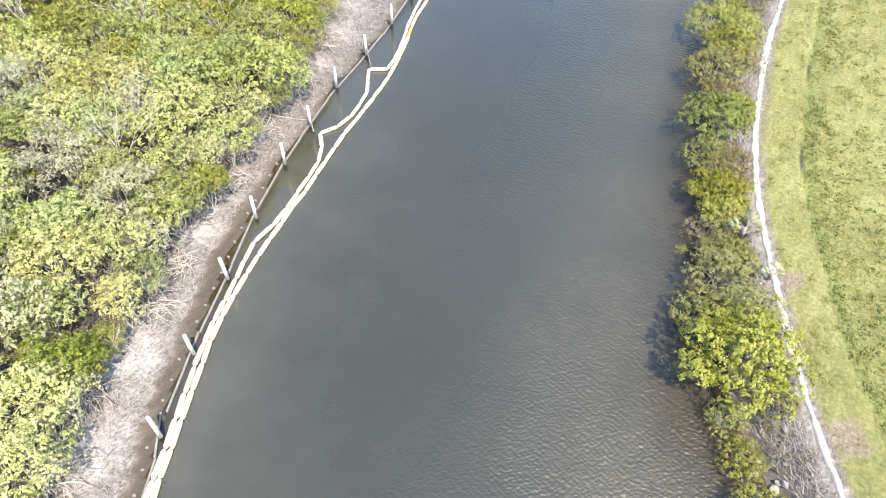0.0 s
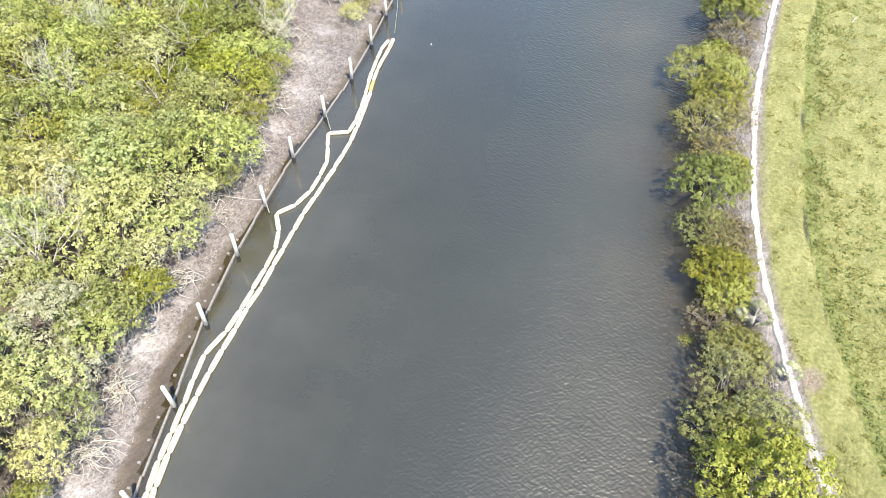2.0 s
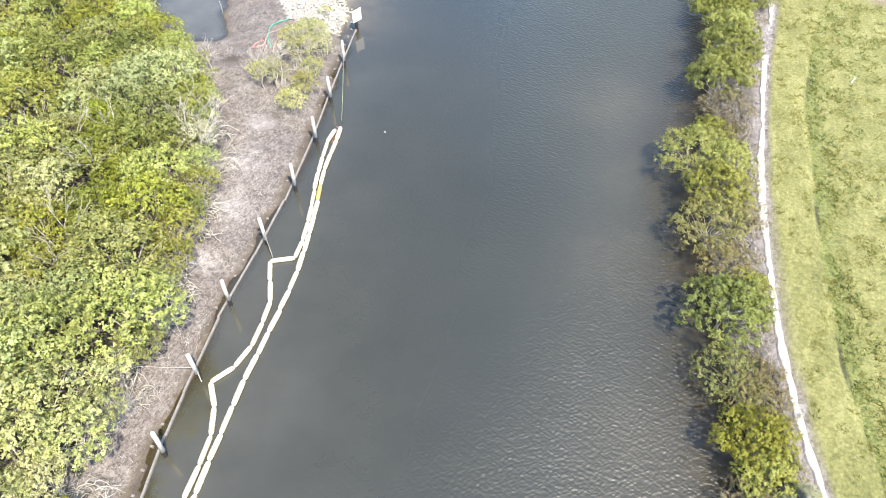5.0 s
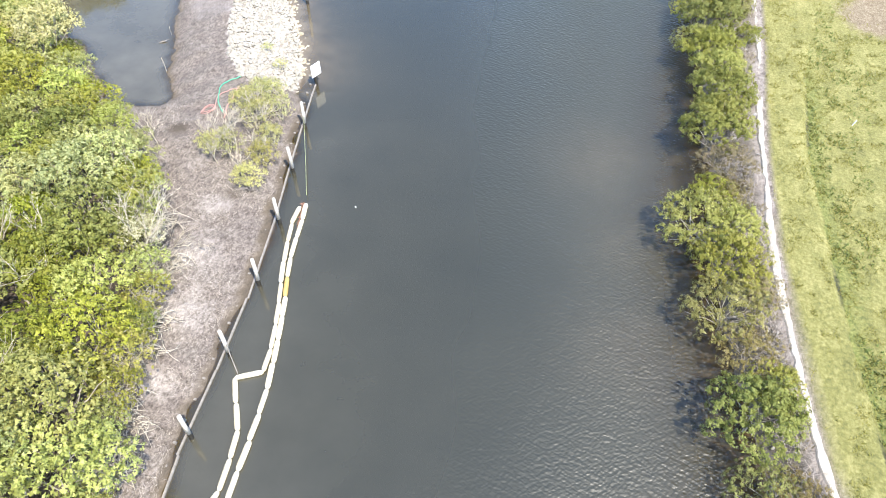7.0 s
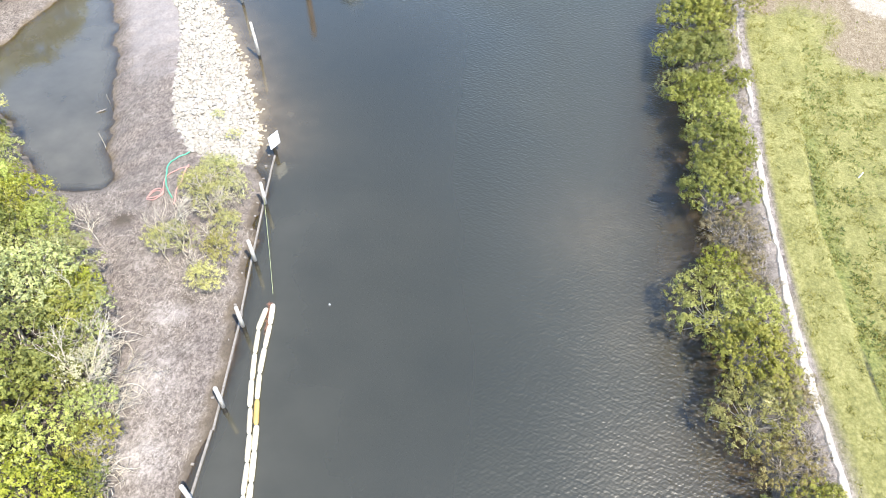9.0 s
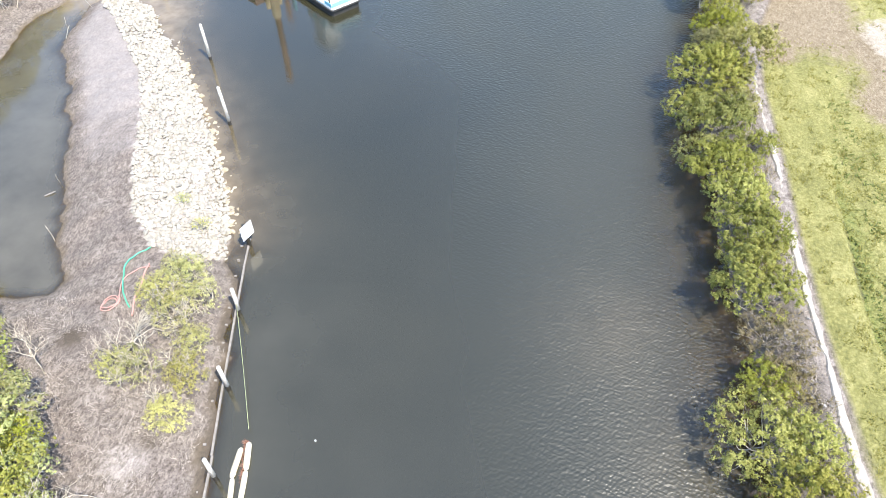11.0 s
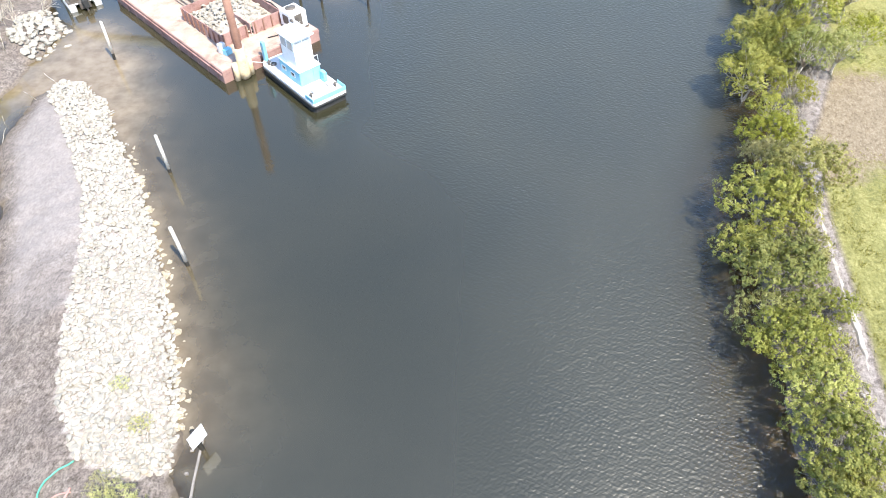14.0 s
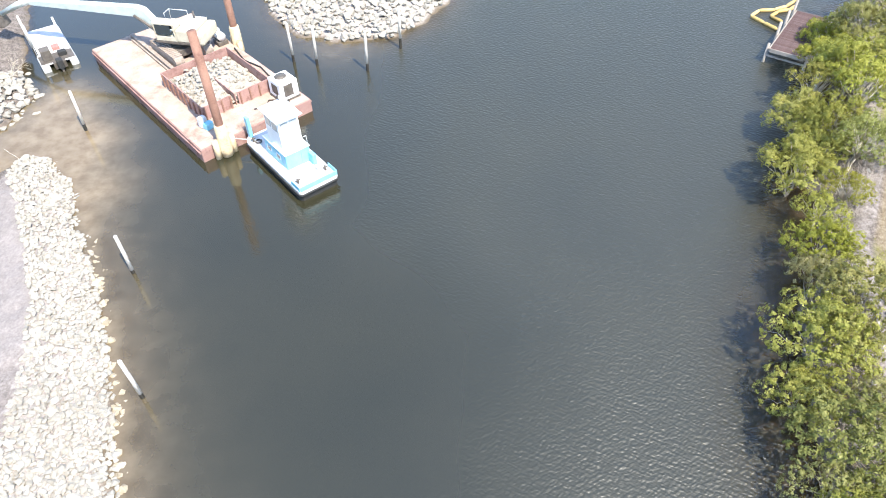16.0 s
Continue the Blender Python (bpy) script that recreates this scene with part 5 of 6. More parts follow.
def build_kerb():
    rnd = random.Random(17)
    kerb = thing("seawall_kerb", pose(0, 0, 0), "broken bleached concrete kerb along the turf edge", "kerb", "", "structure")
    line = rounded(KERB, 2)
    total, s = length([p for p in line if p[1] < 86.5]), 0.0
    while s < total:
        bm = bmesh.new()
        rows = []
        end = min(s + rnd.uniform(2.2, 2.6), total)
        steps = 9
        for k in range(steps + 1):
            q = s + (end - 0.02 - s) * k / steps
            x, y, a = along(line, q)
            nx, ny = -math.sin(radians(a)), math.cos(radians(a))
            swell = value_noise(np.array(q * 0.23), np.array(3.0)).item()
            rag = lambda c: (value_noise(np.array(q * 2.1), np.array(c)).item() - 0.5) * 0.16
            buried = 0.10 if (68.5 < y < 73.0 or y > 76.6) else 0.0
            wl, wr = 0.10 + 0.26 * swell + rag(7.0) - buried * 0.5, -0.15 - rag(11.0) * 0.7 + buried * 0.3
            top = 1.31 - buried + 0.05 * rag(17.0)
            rows.append([bm.verts.new((x + nx * w, y + ny * w, z)) for w, z in ((wl + 0.03, 0.85), (wl, top - 0.07), (wl - 0.05, top), (wr + 0.04, top), (wr, top - 0.05), (wr - 0.02, 0.85))])
        for a_, b_ in zip(rows, rows[1:]):
            for m in range(5):
                bm.faces.new((a_[m], a_[m + 1], b_[m + 1], b_[m]))
        bm.faces.new(rows[0]), bm.faces.new(list(reversed(rows[-1])))
        bmesh.ops.recalc_face_normals(bm, faces=bm.faces)
        part("concrete_block", bm, CONCRETE, kerb)
        s = end
    stake = thing("marker_stake", pose(15.1, 66.0, 0.9, 6, 10, 0), "short white marker stake leaning in grass", "stake")
    part("shaft", box(-0.035, 0.035, -0.035, 0.035, -0.2, 0.6, 0.01), WHITE_PAINT, stake)


def build_hoses():
    def hose(name, pts, r, mat, label):
        P = rounded(pts, 2)
        Z = land_height(np.array([p[0] for p in P]), np.array([p[1] for p in P]))[0]
        lines = [([(x, y, z + r + 0.05) for (x, y), z in zip(P, Z)], r)]
        tagged(put(name, tubes(name, lines, mat, 8)), label, "hose", "hoses on the mud")
    hose("garden_hose", [(-29.2, 67.4), (-29.9, 67.0), (-30.4, 66.2), (-30.2, 65.2), (-29.9, 64.2), (-29.3, 63.2), (-29.0, 62.8)], 0.045, GREEN_HOSE, "green hose lying in a curve on mud")
    ring = [(-30.3 + 0.55 * math.cos(a * 0.7), 63.0 + 0.5 * math.sin(a * 0.7) + 0.02 * a) for a in range(20)]
    hose("garden_hose", [(-28.8, 65.9), (-29.6, 65.8), (-30.2, 65.0), (-30.0, 64.0), (-29.7, 63.3)] + ring, 0.035, PINK_HOSE, "faded red hose coiled on grey mud")
    hose("garden_hose", [(-28.9, 66.1), (-28.95, 65.0), (-28.9, 63.6), (-28.75, 62.3)], 0.05, PINK_HOSE, "straight faded red hose length on mud")
    rnd = random.Random(8)
    stick = tubes("stick", [(wander(Rng(3), (0, 0, -0.3), (0.2, 0.1, 1.3), 4, 0.05), [0.026, 0.024, 0.022, 0.02, 0.014])], DEADWOOD, 5)
    for x, y, a in [(-44.6, 93.0, 10), (-44.0, 98.2, 200), (-43.2, 100.4, 100), (-38.0, 74.5, 60), (-36.1, 69.0, 160), (-45.5, 95.5, 300)]:
        tagged(put("stake", stick, None, "", pose(x, y, height_at(x, y), rnd.uniform(-25, 25), rnd.uniform(-25, 25), a)), "crooked pale stick standing at the lagoon edge", "stick", "sticks at the lagoon")


LAGOON_LOGS = [(-38.1, 73.3, 25)]


def build_small_things():
    rnd = random.Random(23)
    # fan palms among the shrubs
    rng = Rng(91)
    fronds = []
    for k in range(16):
        a, up = rng.uniform(0, 6.28), rng.uniform(0.25, 1.1)
        tip = Vector((math.cos(a), math.sin(a), up)).normalized() * rng.uniform(0.5, 0.75)
        fronds.append(([(0, 0, 0.05), tuple(tip * 0.5), tuple(tip)], [0.012, 0.010, 0.008], tip, a))
    V, F = [], []
    for _, _, tip, a in fronds:
        side = Vector((-math.sin(a), math.cos(a), 0))
        out = tip.normalized()
        for j in range(11):
            w = (j - 5) / 5 * 1.15
            d = (out * math.cos(w) + side * math.sin(w)).normalized()
            q = tip + d * rng.uniform(0.42, 0.6) + Vector((0, 0, -0.10 - 0.05 * abs(w)))
            n = side * math.cos(w) - out * math.sin(w)
            b = len(V)
            V += [tuple(tip + n * 0.01), tuple(tip + d * 0.25 + n * 0.028), tuple(q), tuple(tip + d * 0.25 - n * 0.028)]
            F += [(b, b + 1, b + 2), (b, b + 2, b + 3)]
    palm = thing("fan_palm", pose(5.3, 49.3, height_at(5.3, 49.3) + 0.7), "silvery green fan palm among bank shrubs", "palm", "fan palms on the bank")
    put("crown", mesh_of("crown", V, F, LEAF_SAGE), palm, "silvery fan leaves")
    put("trunk", tubes("trunk", [([(0, 0, -0.9), (0, 0, 0.1)], [0.12, 0.09])] + [(p, r) for p, r, _, _ in fronds], BARK, 6), palm)
    for x, y, s in ((6.8, 31.8, 0.95), (8.3, 28.6, 0.6)):
        copy_thing(palm, pose(x, y, height_at(x, y) + 0.7, 0, 0, rnd.uniform(0, 360)) @ Matrix.Scale(s, 4))
    # a lost float on the canal
    buoy = thing("buoy_float", pose(-17.85, 55.4, 0), "small white float drifting on the canal", "float")
    put("shell", tubes("shell", [([(0, 0, -0.12), (0, 0, -0.06), (0, 0, 0.03), (0, 0, 0.08), (0, 0, 0.10)], [0.02, 0.045, 0.055, 0.04, 0.015])], ALUMINIUM, 12), buoy)
    # pale logs lying in the lagoon
    log = tubes("log", [(wander(Rng(12), (-0.4, 0, 0.02), (0.4, 0.1, 0.10), 5, 0.05), [0.04, 0.06, 0.06, 0.05, 0.04, 0.02])], CAP_WOOD, 8)
    for x, y, a in LAGOON_LOGS:
        tagged(put("log", log, None, "", pose(x, y, 0.0, 0, 0, a)), "short bleached log floating in the lagoon", "log", "logs in the lagoon")
    # brown weed caught in the boom's end loop
    g = np.random.default_rng(6)
    n = 260
    t = g.uniform(0, 1, n)
    X, Y = -21.05 - 0.35 * t * g.uniform(0.2, 1, n), 53.2 + 2.2 * t
    a, L = g.uniform(0, 6.28, n), g.uniform(0.08, 0.25, n)
    dx, dy = np.cos(a) * L, np.sin(a) * L
    Vn = np.stack([np.stack([X - dx, Y - dy, np.full(n, 0.02)], 1), np.stack([X + dy * 0.12, Y - dx * 0.12, g.uniform(0.03, 0.07, n)], 1), np.stack([X + dx, Y + dy, np.full(n, 0.02)], 1)], 1).reshape(-1, 3)
    tagged(put("weed_raft", mesh_of("weed_raft", Vn, np.arange(3 * n).reshape(-1, 3), RUST_BROWN)), "brown weed raft caught inside the boom", "weed", "", "stuff")


# ---- barge, tug, skiff, dock ----
def prism(outline, z0, z1, bm=None):
    """An upright solid over a flat outline."""
    bm = bm or bmesh.new()
    lo, hi = [bm.verts.new((x, y, z0)) for x, y in outline], [bm.verts.new((x, y, z1)) for x, y in outline]
    bm.faces.new(list(reversed(lo))), bm.faces.new(hi)
    n = len(outline)
    for i in range(n):
        bm.faces.new((lo[i], lo[(i + 1) % n], hi[(i + 1) % n], hi[i]))
    bmesh.ops.recalc_face_normals(bm, faces=bm.faces)
    return bm


def cyl_part(name, x, y, z0, z1, r, mat, parent, label="", sides=16, r1=None):
    me = tubes(name, [([(x, y, z0), (x, y, (z0 + z1) / 2), (x, y, z1)], [r, (r + (r1 or r)) / 2, r1 or r])], mat, sides)
    return put(name, me, parent, label)


BARGE = pose(-29.57, 100.41, 0, 0, 0, 43.7) @ Matrix.Diagonal((1.057, 0.942, 1, 1))
TUG = pose(-20.5, 97.12, 0, 0, 0, 41) @ Matrix.Diagonal((1, 1.1, 1, 1))


def build_barge():
    b = thing("work_barge", BARGE, "rust-red flat deck barge with spuds and a rock bin", "barge")
    hull = part("hull", box(0, 9.0, 0, 20.6, -0.9, 1.08, 0.06), RUST_SIDE, b, "red oxide painted steel hull")
    part("deck", box(0.08, 8.92, 0.08, 20.52, 1.084, 1.12), RUST, b, "worn rusty tan deck plate")
    rub = part_mesh("rubbing_strake", box(-0.05, 0.05, 0.1, 20.5, 0.72, 0.86, 0.02), RUST_SIDE)
    put("rubbing_strake", rub, b, m=pose(-0.05, 0, 0))
    put("rubbing_strake", rub, b, m=pose(9.05, 0, 0))
    rib = part_mesh("hull_rib", box(-0.03, 0.03, -0.05, 0.05, -0.3, 0.72, 0.01), RUST_SIDE)
    for k in range(12):
        put("hull_rib", rib, b, m=pose(-0.03, 1.0 + 1.7 * k, 0))
    # spuds in their wells
    for x, y, top, r in ((1.62, -0.45, 9.9, 0.29), (9.25, 12.2, 11.0, 0.29)):
        cyl_part("spud", x, y, -2.2, top, r, RUST_BROWN, b, "tall brown steel spud pipe", 18)
        me = tubes("spud_sleeve", [([(x, y, 0.1), (x, y, 0.6), (x, y, 2.6), (x, y, 2.75)], [0.42, 0.44, 0.41, 0.36])], OCHRE, 18)
        put("spud_sleeve", me, b, "ochre painted spud guide sleeve")
        for k in (-1, 1):
            dx, dy = (k * 0.62, 0.1) if y < 0 else (-0.1, k * 0.62)
            cyl_part("spud_guide", x + dx, y + dy, 0.05, 1.6, 0.24, OCHRE, b, "ochre guide tube", 12, 0.2)
    # bin of stone: plate walls with stiffeners, a notch at the middle of its end
    bin_ = put("rock_bin", part_mesh("rock_bin", prism([(1.9, 3.2), (7.5, 3.2), (7.5, 10.3), (1.9, 10.3)], 1.124, 1.20), RUST), b, "steel rock bin on the deck")
    for name, bm in (("bin_wall", box(1.9, 1.98, 3.2, 10.3, 1.2, 2.25)), ("bin_wall", box(7.42, 7.5, 3.2, 10.3, 1.2, 2.25)), ("bin_wall", box(1.98, 7.42, 10.22, 10.3, 1.2, 2.25)),
                     ("bin_wall", box(1.98, 4.25, 3.2, 3.28, 1.2, 2.25)), ("bin_wall", box(4.75, 7.42, 3.2, 3.28, 1.2, 2.25)), ("bin_divider", box(4.55, 4.62, 3.3, 6.6, 1.2, 2.2))):
        part(name, bm, RUST_SIDE, bin_, "red-brown plate wall")
    stiff = part_mesh("stiffener", box(-0.05, 0.05, -0.10, 0.0, 1.2, 2.22, 0.01), RUST_BROWN)
    for k in range(4):
        for x in (2.1 + 0.68 * k, 4.95 + 0.78 * k):
            put("stiffener", stiff, bin_, m=pose(x, 3.2, 0))
    for k in range(8):
        put("stiffener", stiff, bin_, m=pose(1.9, 3.6 + 0.9 * k, 0, 0, 0, -90))
    put("deck_beam", part_mesh("deck_beam", box(3.2, 3.5, 10.8, 20.0, 1.125, 1.5, 0.03), TRACK_STEEL), b, "long grey timber mat beam")
    put("deck_beam", part_mesh("deck_beam", box(3.0, 3.15, 11.0, 20.1, 1.125, 1.32, 0.03), TRACK_STEEL), b, "long grey timber mat beam")
    put("deck_hose", tubes("deck_hose", [([(5.2, 1.8, 1.2), (6.0, 1.5, 1.2), (6.6, 2.1, 1.2), (7.3, 1.4, 1.2), (7.6, 0.8, 1.2)], 0.05)], BLACK_RUBBER, 6), b, "black hose on deck")
    put("deck_hose", tubes("deck_hose", [([(8.3, 4.5, 1.2), (8.6, 7, 1.22), (8.2, 9, 1.2), (8.6, 11.5, 1.2)], 0.06)], BLACK_RUBBER, 6), b, "black hose on deck")
    # deck machinery beside the bin
    gen = thing("generator", BARGE @ pose(7.9, 1.9, 1.124), "white boxed generator with a round fan on top", "generator")
    part("housing", box(-0.75, 0.75, -0.9, 0.9, 0.15, 1.55, 0.04), WHITE_PAINT, gen)
    part("skid", box(-0.8, 0.8, -0.95, 0.95, 0.0, 0.148), DARK_STEEL, gen)
    cyl_part("fan", 0, 0.25, 1.552, 1.62, 0.45, DARK_STEEL, gen, "dark round fan grille", 18)
    part("door", box(-0.45, 0.3, -0.93, -0.903, 0.4, 1.4, 0.01), DARK_STEEL, gen, "dark open service door")
    part("exhaust_box", box(-0.778, -0.752, -0.5, 0.4, 0.5, 1.3, 0.01), DARK_STEEL, gen, "dark louvre panel")
    winch = thing("winch", BARGE @ pose(8.4, 13.2, 1.124), "pale winch and gearbox beside a spud", "winch")
    part("frame", box(-0.6, 0.3, -0.5, 0.5, 0.0, 0.4, 0.03), DARK_STEEL, winch)
    put("drum", tubes("drum", [([(-0.15, -0.45, 0.75), (-0.15, 0.45, 0.75)], 0.35)], DECK_PAINT, 16), winch, "pale cable drum")
    part("motor", box(-0.5, 0.2, 0.5, 0.9, 0.3, 1.1, 0.05), DECK_PAINT, winch)
    crate = thing("deck_toolbox", BARGE @ pose(1.7, 2.1, 1.124, 0, 0, 12), "blue and white jumble of deck gear", "toolbox")
    part("box", box(-0.3, 0.3, -0.25, 0.25, 0, 0.5, 0.03), BLUE_PAINT, crate)
    part("drum", box(-0.35, 0.2, 0.3, 0.8, 0, 0.85, 0.1), DECK_PAINT, crate, "pale plastic drum")
    rnd = random.Random(77)
    load = thing("stone_load", BARGE @ pose(4.7, 6.7, 1.2), "heap of pale quarry stone in the bin", "stone heap")
    heap = bmesh.new()
    n = 22
    grid = [[heap.verts.new((-2.68 + 5.36 * i / n, -3.3 + 6.7 * j / n, 0.16 + 0.72 * math.exp(-((i / n - 0.48) / 0.42) ** 2 - ((j / n - 0.58) / 0.4) ** 2) + 0.08 * noise.noise(Vector((i * 0.6, j * 0.6, 3))))) for j in range(n + 1)] for i in range(n + 1)]
    for i in range(n):
        for j in range(n):
            heap.faces.new((grid[i][j], grid[i + 1][j], grid[i + 1][j + 1], grid[i][j + 1]))
    part("gravel_bed", heap, GRAVEL, load, "pale tan crushed stone fines")
    meshes = [stone_mesh(k + 60, ROCK) for k in range(6)]
    inv = load.matrix_basis.inverted()
    spots = []
    for _ in range(300):
        x, y = rnd.uniform(2.2, 7.2), rnd.uniform(3.6, 10.1)
        h = 0.15 + 0.95 * math.exp(-((x - 4.6) / 2.0) ** 2 - ((y - 7.6) / 2.4) ** 2) * rnd.uniform(0.4, 1.05)
        if y < 5.0 and x > 4.7 and rnd.random() < 0.6:
            continue
        p = BARGE @ Vector((x, y, 1.38 + h))
        spots.append((p.x, p.y, p.z, rnd.uniform(0.28, 0.6)))
    stone_field(load, meshes, spots, rnd, "rock_fill", "", ROCK)


def build_excavator():
    at = BARGE @ pose(5.3, 14.2, 1.12)
    base = pose(at.translation.x, at.translation.y, 1.12, 0, 0, 45)
    ex = thing("excavator", base, "cream crawler excavator with long pale green-grey arm", "excavator")
    for x in (-1.35, 1.35):
        tr = put("track", part_mesh("track", rounded_slab(x - 0.38, x + 0.38, -2.3, 2.3, 0.02, 0.95), TRACK_STEEL), ex, "mud-caked crawler track")
        pad = part_mesh("track_pad", box(x - 0.42, x + 0.42, -0.08, 0.08, 0.95, 1.0, 0.01), TRACK_STEEL)
        for k in range(14):
            put("track_pad", pad, tr, m=pose(0, -1.95 + 0.3 * k, 0))
    part("car_body", box(-0.95, 0.95, -1.3, 1.3, 0.35, 0.95, 0.05), DARK_STEEL, ex)
    cyl_part("slew_ring", 0, 0, 0.95, 1.52, 0.75, DARK_STEEL, ex, "", 20)
    # the upper works look along the arm, turned from the tracks
    upper = put("upper_body", part_mesh("upper_body", box(-1.35, 1.35, -2.5, 1.3, 1.13, 1.35, 0.04), DARK_STEEL), ex, "dark turntable frame", pose(0, 0, 0.4, 0, 0, 34.5))
    part("engine_house", box(-1.33, 1.33, -2.3, -0.7, 1.36, 2.35, 0.08), MACHINE, upper, "cream engine housing")
    part("counterweight", box(-1.33, 1.33, -3.05, -2.31, 1.2, 2.2, 0.18), MACHINE, upper, "cream counterweight")
    part("side_box", box(0.45, 1.33, -0.69, 1.1, 1.36, 1.95, 0.05), MACHINE, upper, "cream tool box")
    cab = part("cab", cab_frame(), MACHINE, upper, "cream cab with dark windows")
    for nm, bm in (("window", box(-1.30, -0.50, 1.16, 1.19, 1.75, 2.72)), ("window", box(-1.365, -1.345, -0.35, 1.0, 1.95, 2.72)), ("window", box(-0.435, -0.415, -0.3, 1.0, 1.95, 2.72))):
        part(nm, bm, GLASS, upper, "dark cab glass")
    part("hood_panel", box(-0.35, 1.2, -2.2, -0.9, 2.352, 2.42, 0.03), DECK_PAINT, upper, "pale hood panel")
    cyl_part("exhaust", 0.9, -1.4, 2.42, 3.0, 0.08, DARK_STEEL, upper, "", 10)
    put("handrail", tubes("handrail", [([(0.5, 1.05, 1.95), (0.5, 1.05, 2.8), (1.28, 1.05, 2.8), (1.28, 1.05, 1.95)], 0.025), ([(1.28, 1.05, 2.8), (1.28, -0.6, 2.8), (1.28, -0.6, 1.95)], 0.025)], WHITE_PAINT, 6), upper)
    arm_profile = [(0.5, 1.5), (1.0, 1.6), (2.3, 3.35), (3.0, 3.55), (12.9, 3.25), (13.1, 2.85), (3.3, 2.7), (1.5, 1.15), (0.6, 1.1)]
    boom = bmesh.new()
    lo, hi = [boom.verts.new((-0.05 - 0.32, y, z)) for y, z in arm_profile], [boom.verts.new((-0.05 + 0.32, y, z)) for y, z in arm_profile]
    boom.faces.new(lo), boom.faces.new(list(reversed(hi)))
    for i in range(len(arm_profile)):
        j = (i + 1) % len(arm_profile)
        boom.faces.new((lo[j], lo[i], hi[i], hi[j]))
    bmesh.ops.recalc_face_normals(boom, faces=boom.faces)
    bmesh.ops.bevel(boom, geom=boom.edges[:], offset=0.03, segments=1, affect="EDGES")
    arm = part("arm", boom, ARM_GREY, upper, "long pale green-grey boom arm")
    put("cylinder", tubes("cylinder", [([(-0.5, 1.2, 1.5), (-0.5, 3.2, 2.9)], 0.11), ([(0.4, 1.2, 1.5), (0.4, 3.2, 2.9)], 0.11)], DARK_STEEL, 10), upper, "hydraulic cylinders")
    put("stick", tubes("stick", [([(-0.05, 12.7, 3.3), (-0.05, 14.5, 2.6), (-0.05, 16.8, 1.5)], [0.32, 0.28, 0.2])], ARM_GREY, 4), upper, "pale dipper arm")
    part("bucket", box(-0.65, 0.55, 16.5, 17.6, 0.5, 1.6, 0.15, taper=0.75), DARK_STEEL, upper, "dark digging bucket")


def rounded_slab(x0, x1, y0, y1, z0, z1):
    r, pts = (z1 - z0) / 2, []
    for cy, a0 in ((y1 - r, -90), (y0 + r, 90)):
        for k in range(9):
            a = radians(a0 + 180 * k / 8)
            pts.append((cy + r * math.cos(a), z0 + r + r * math.sin(a)))
    bm = bmesh.new()
    lo, hi = [bm.verts.new((x0, y, z)) for y, z in pts], [bm.verts.new((x1, y, z)) for y, z in pts]
    bm.faces.new(lo), bm.faces.new(list(reversed(hi)))
    for i in range(len(pts)):
        j = (i + 1) % len(pts)
        bm.faces.new((lo[j], lo[i], hi[i], hi[j]))
    bmesh.ops.recalc_face_normals(bm, faces=bm.faces)
    return bm


def cab_frame():
    bm = bmesh.new()
    box(-1.34, -0.44, -0.69, 1.15, 1.36, 1.75, 0.03, bm)
    box(-1.36, -0.42, -0.69, 1.2, 2.75, 2.9, 0.05, bm)
    for x in (-1.30, -0.48):
        for y in (-0.62, 1.10):
            box(x - 0.05, x + 0.05, y - 0.05, y + 0.05, 1.74, 2.76, 0.0, bm)
    box(-1.3, -0.48, -0.69, -0.60, 1.74, 2.76, 0.0, bm)
    return bm


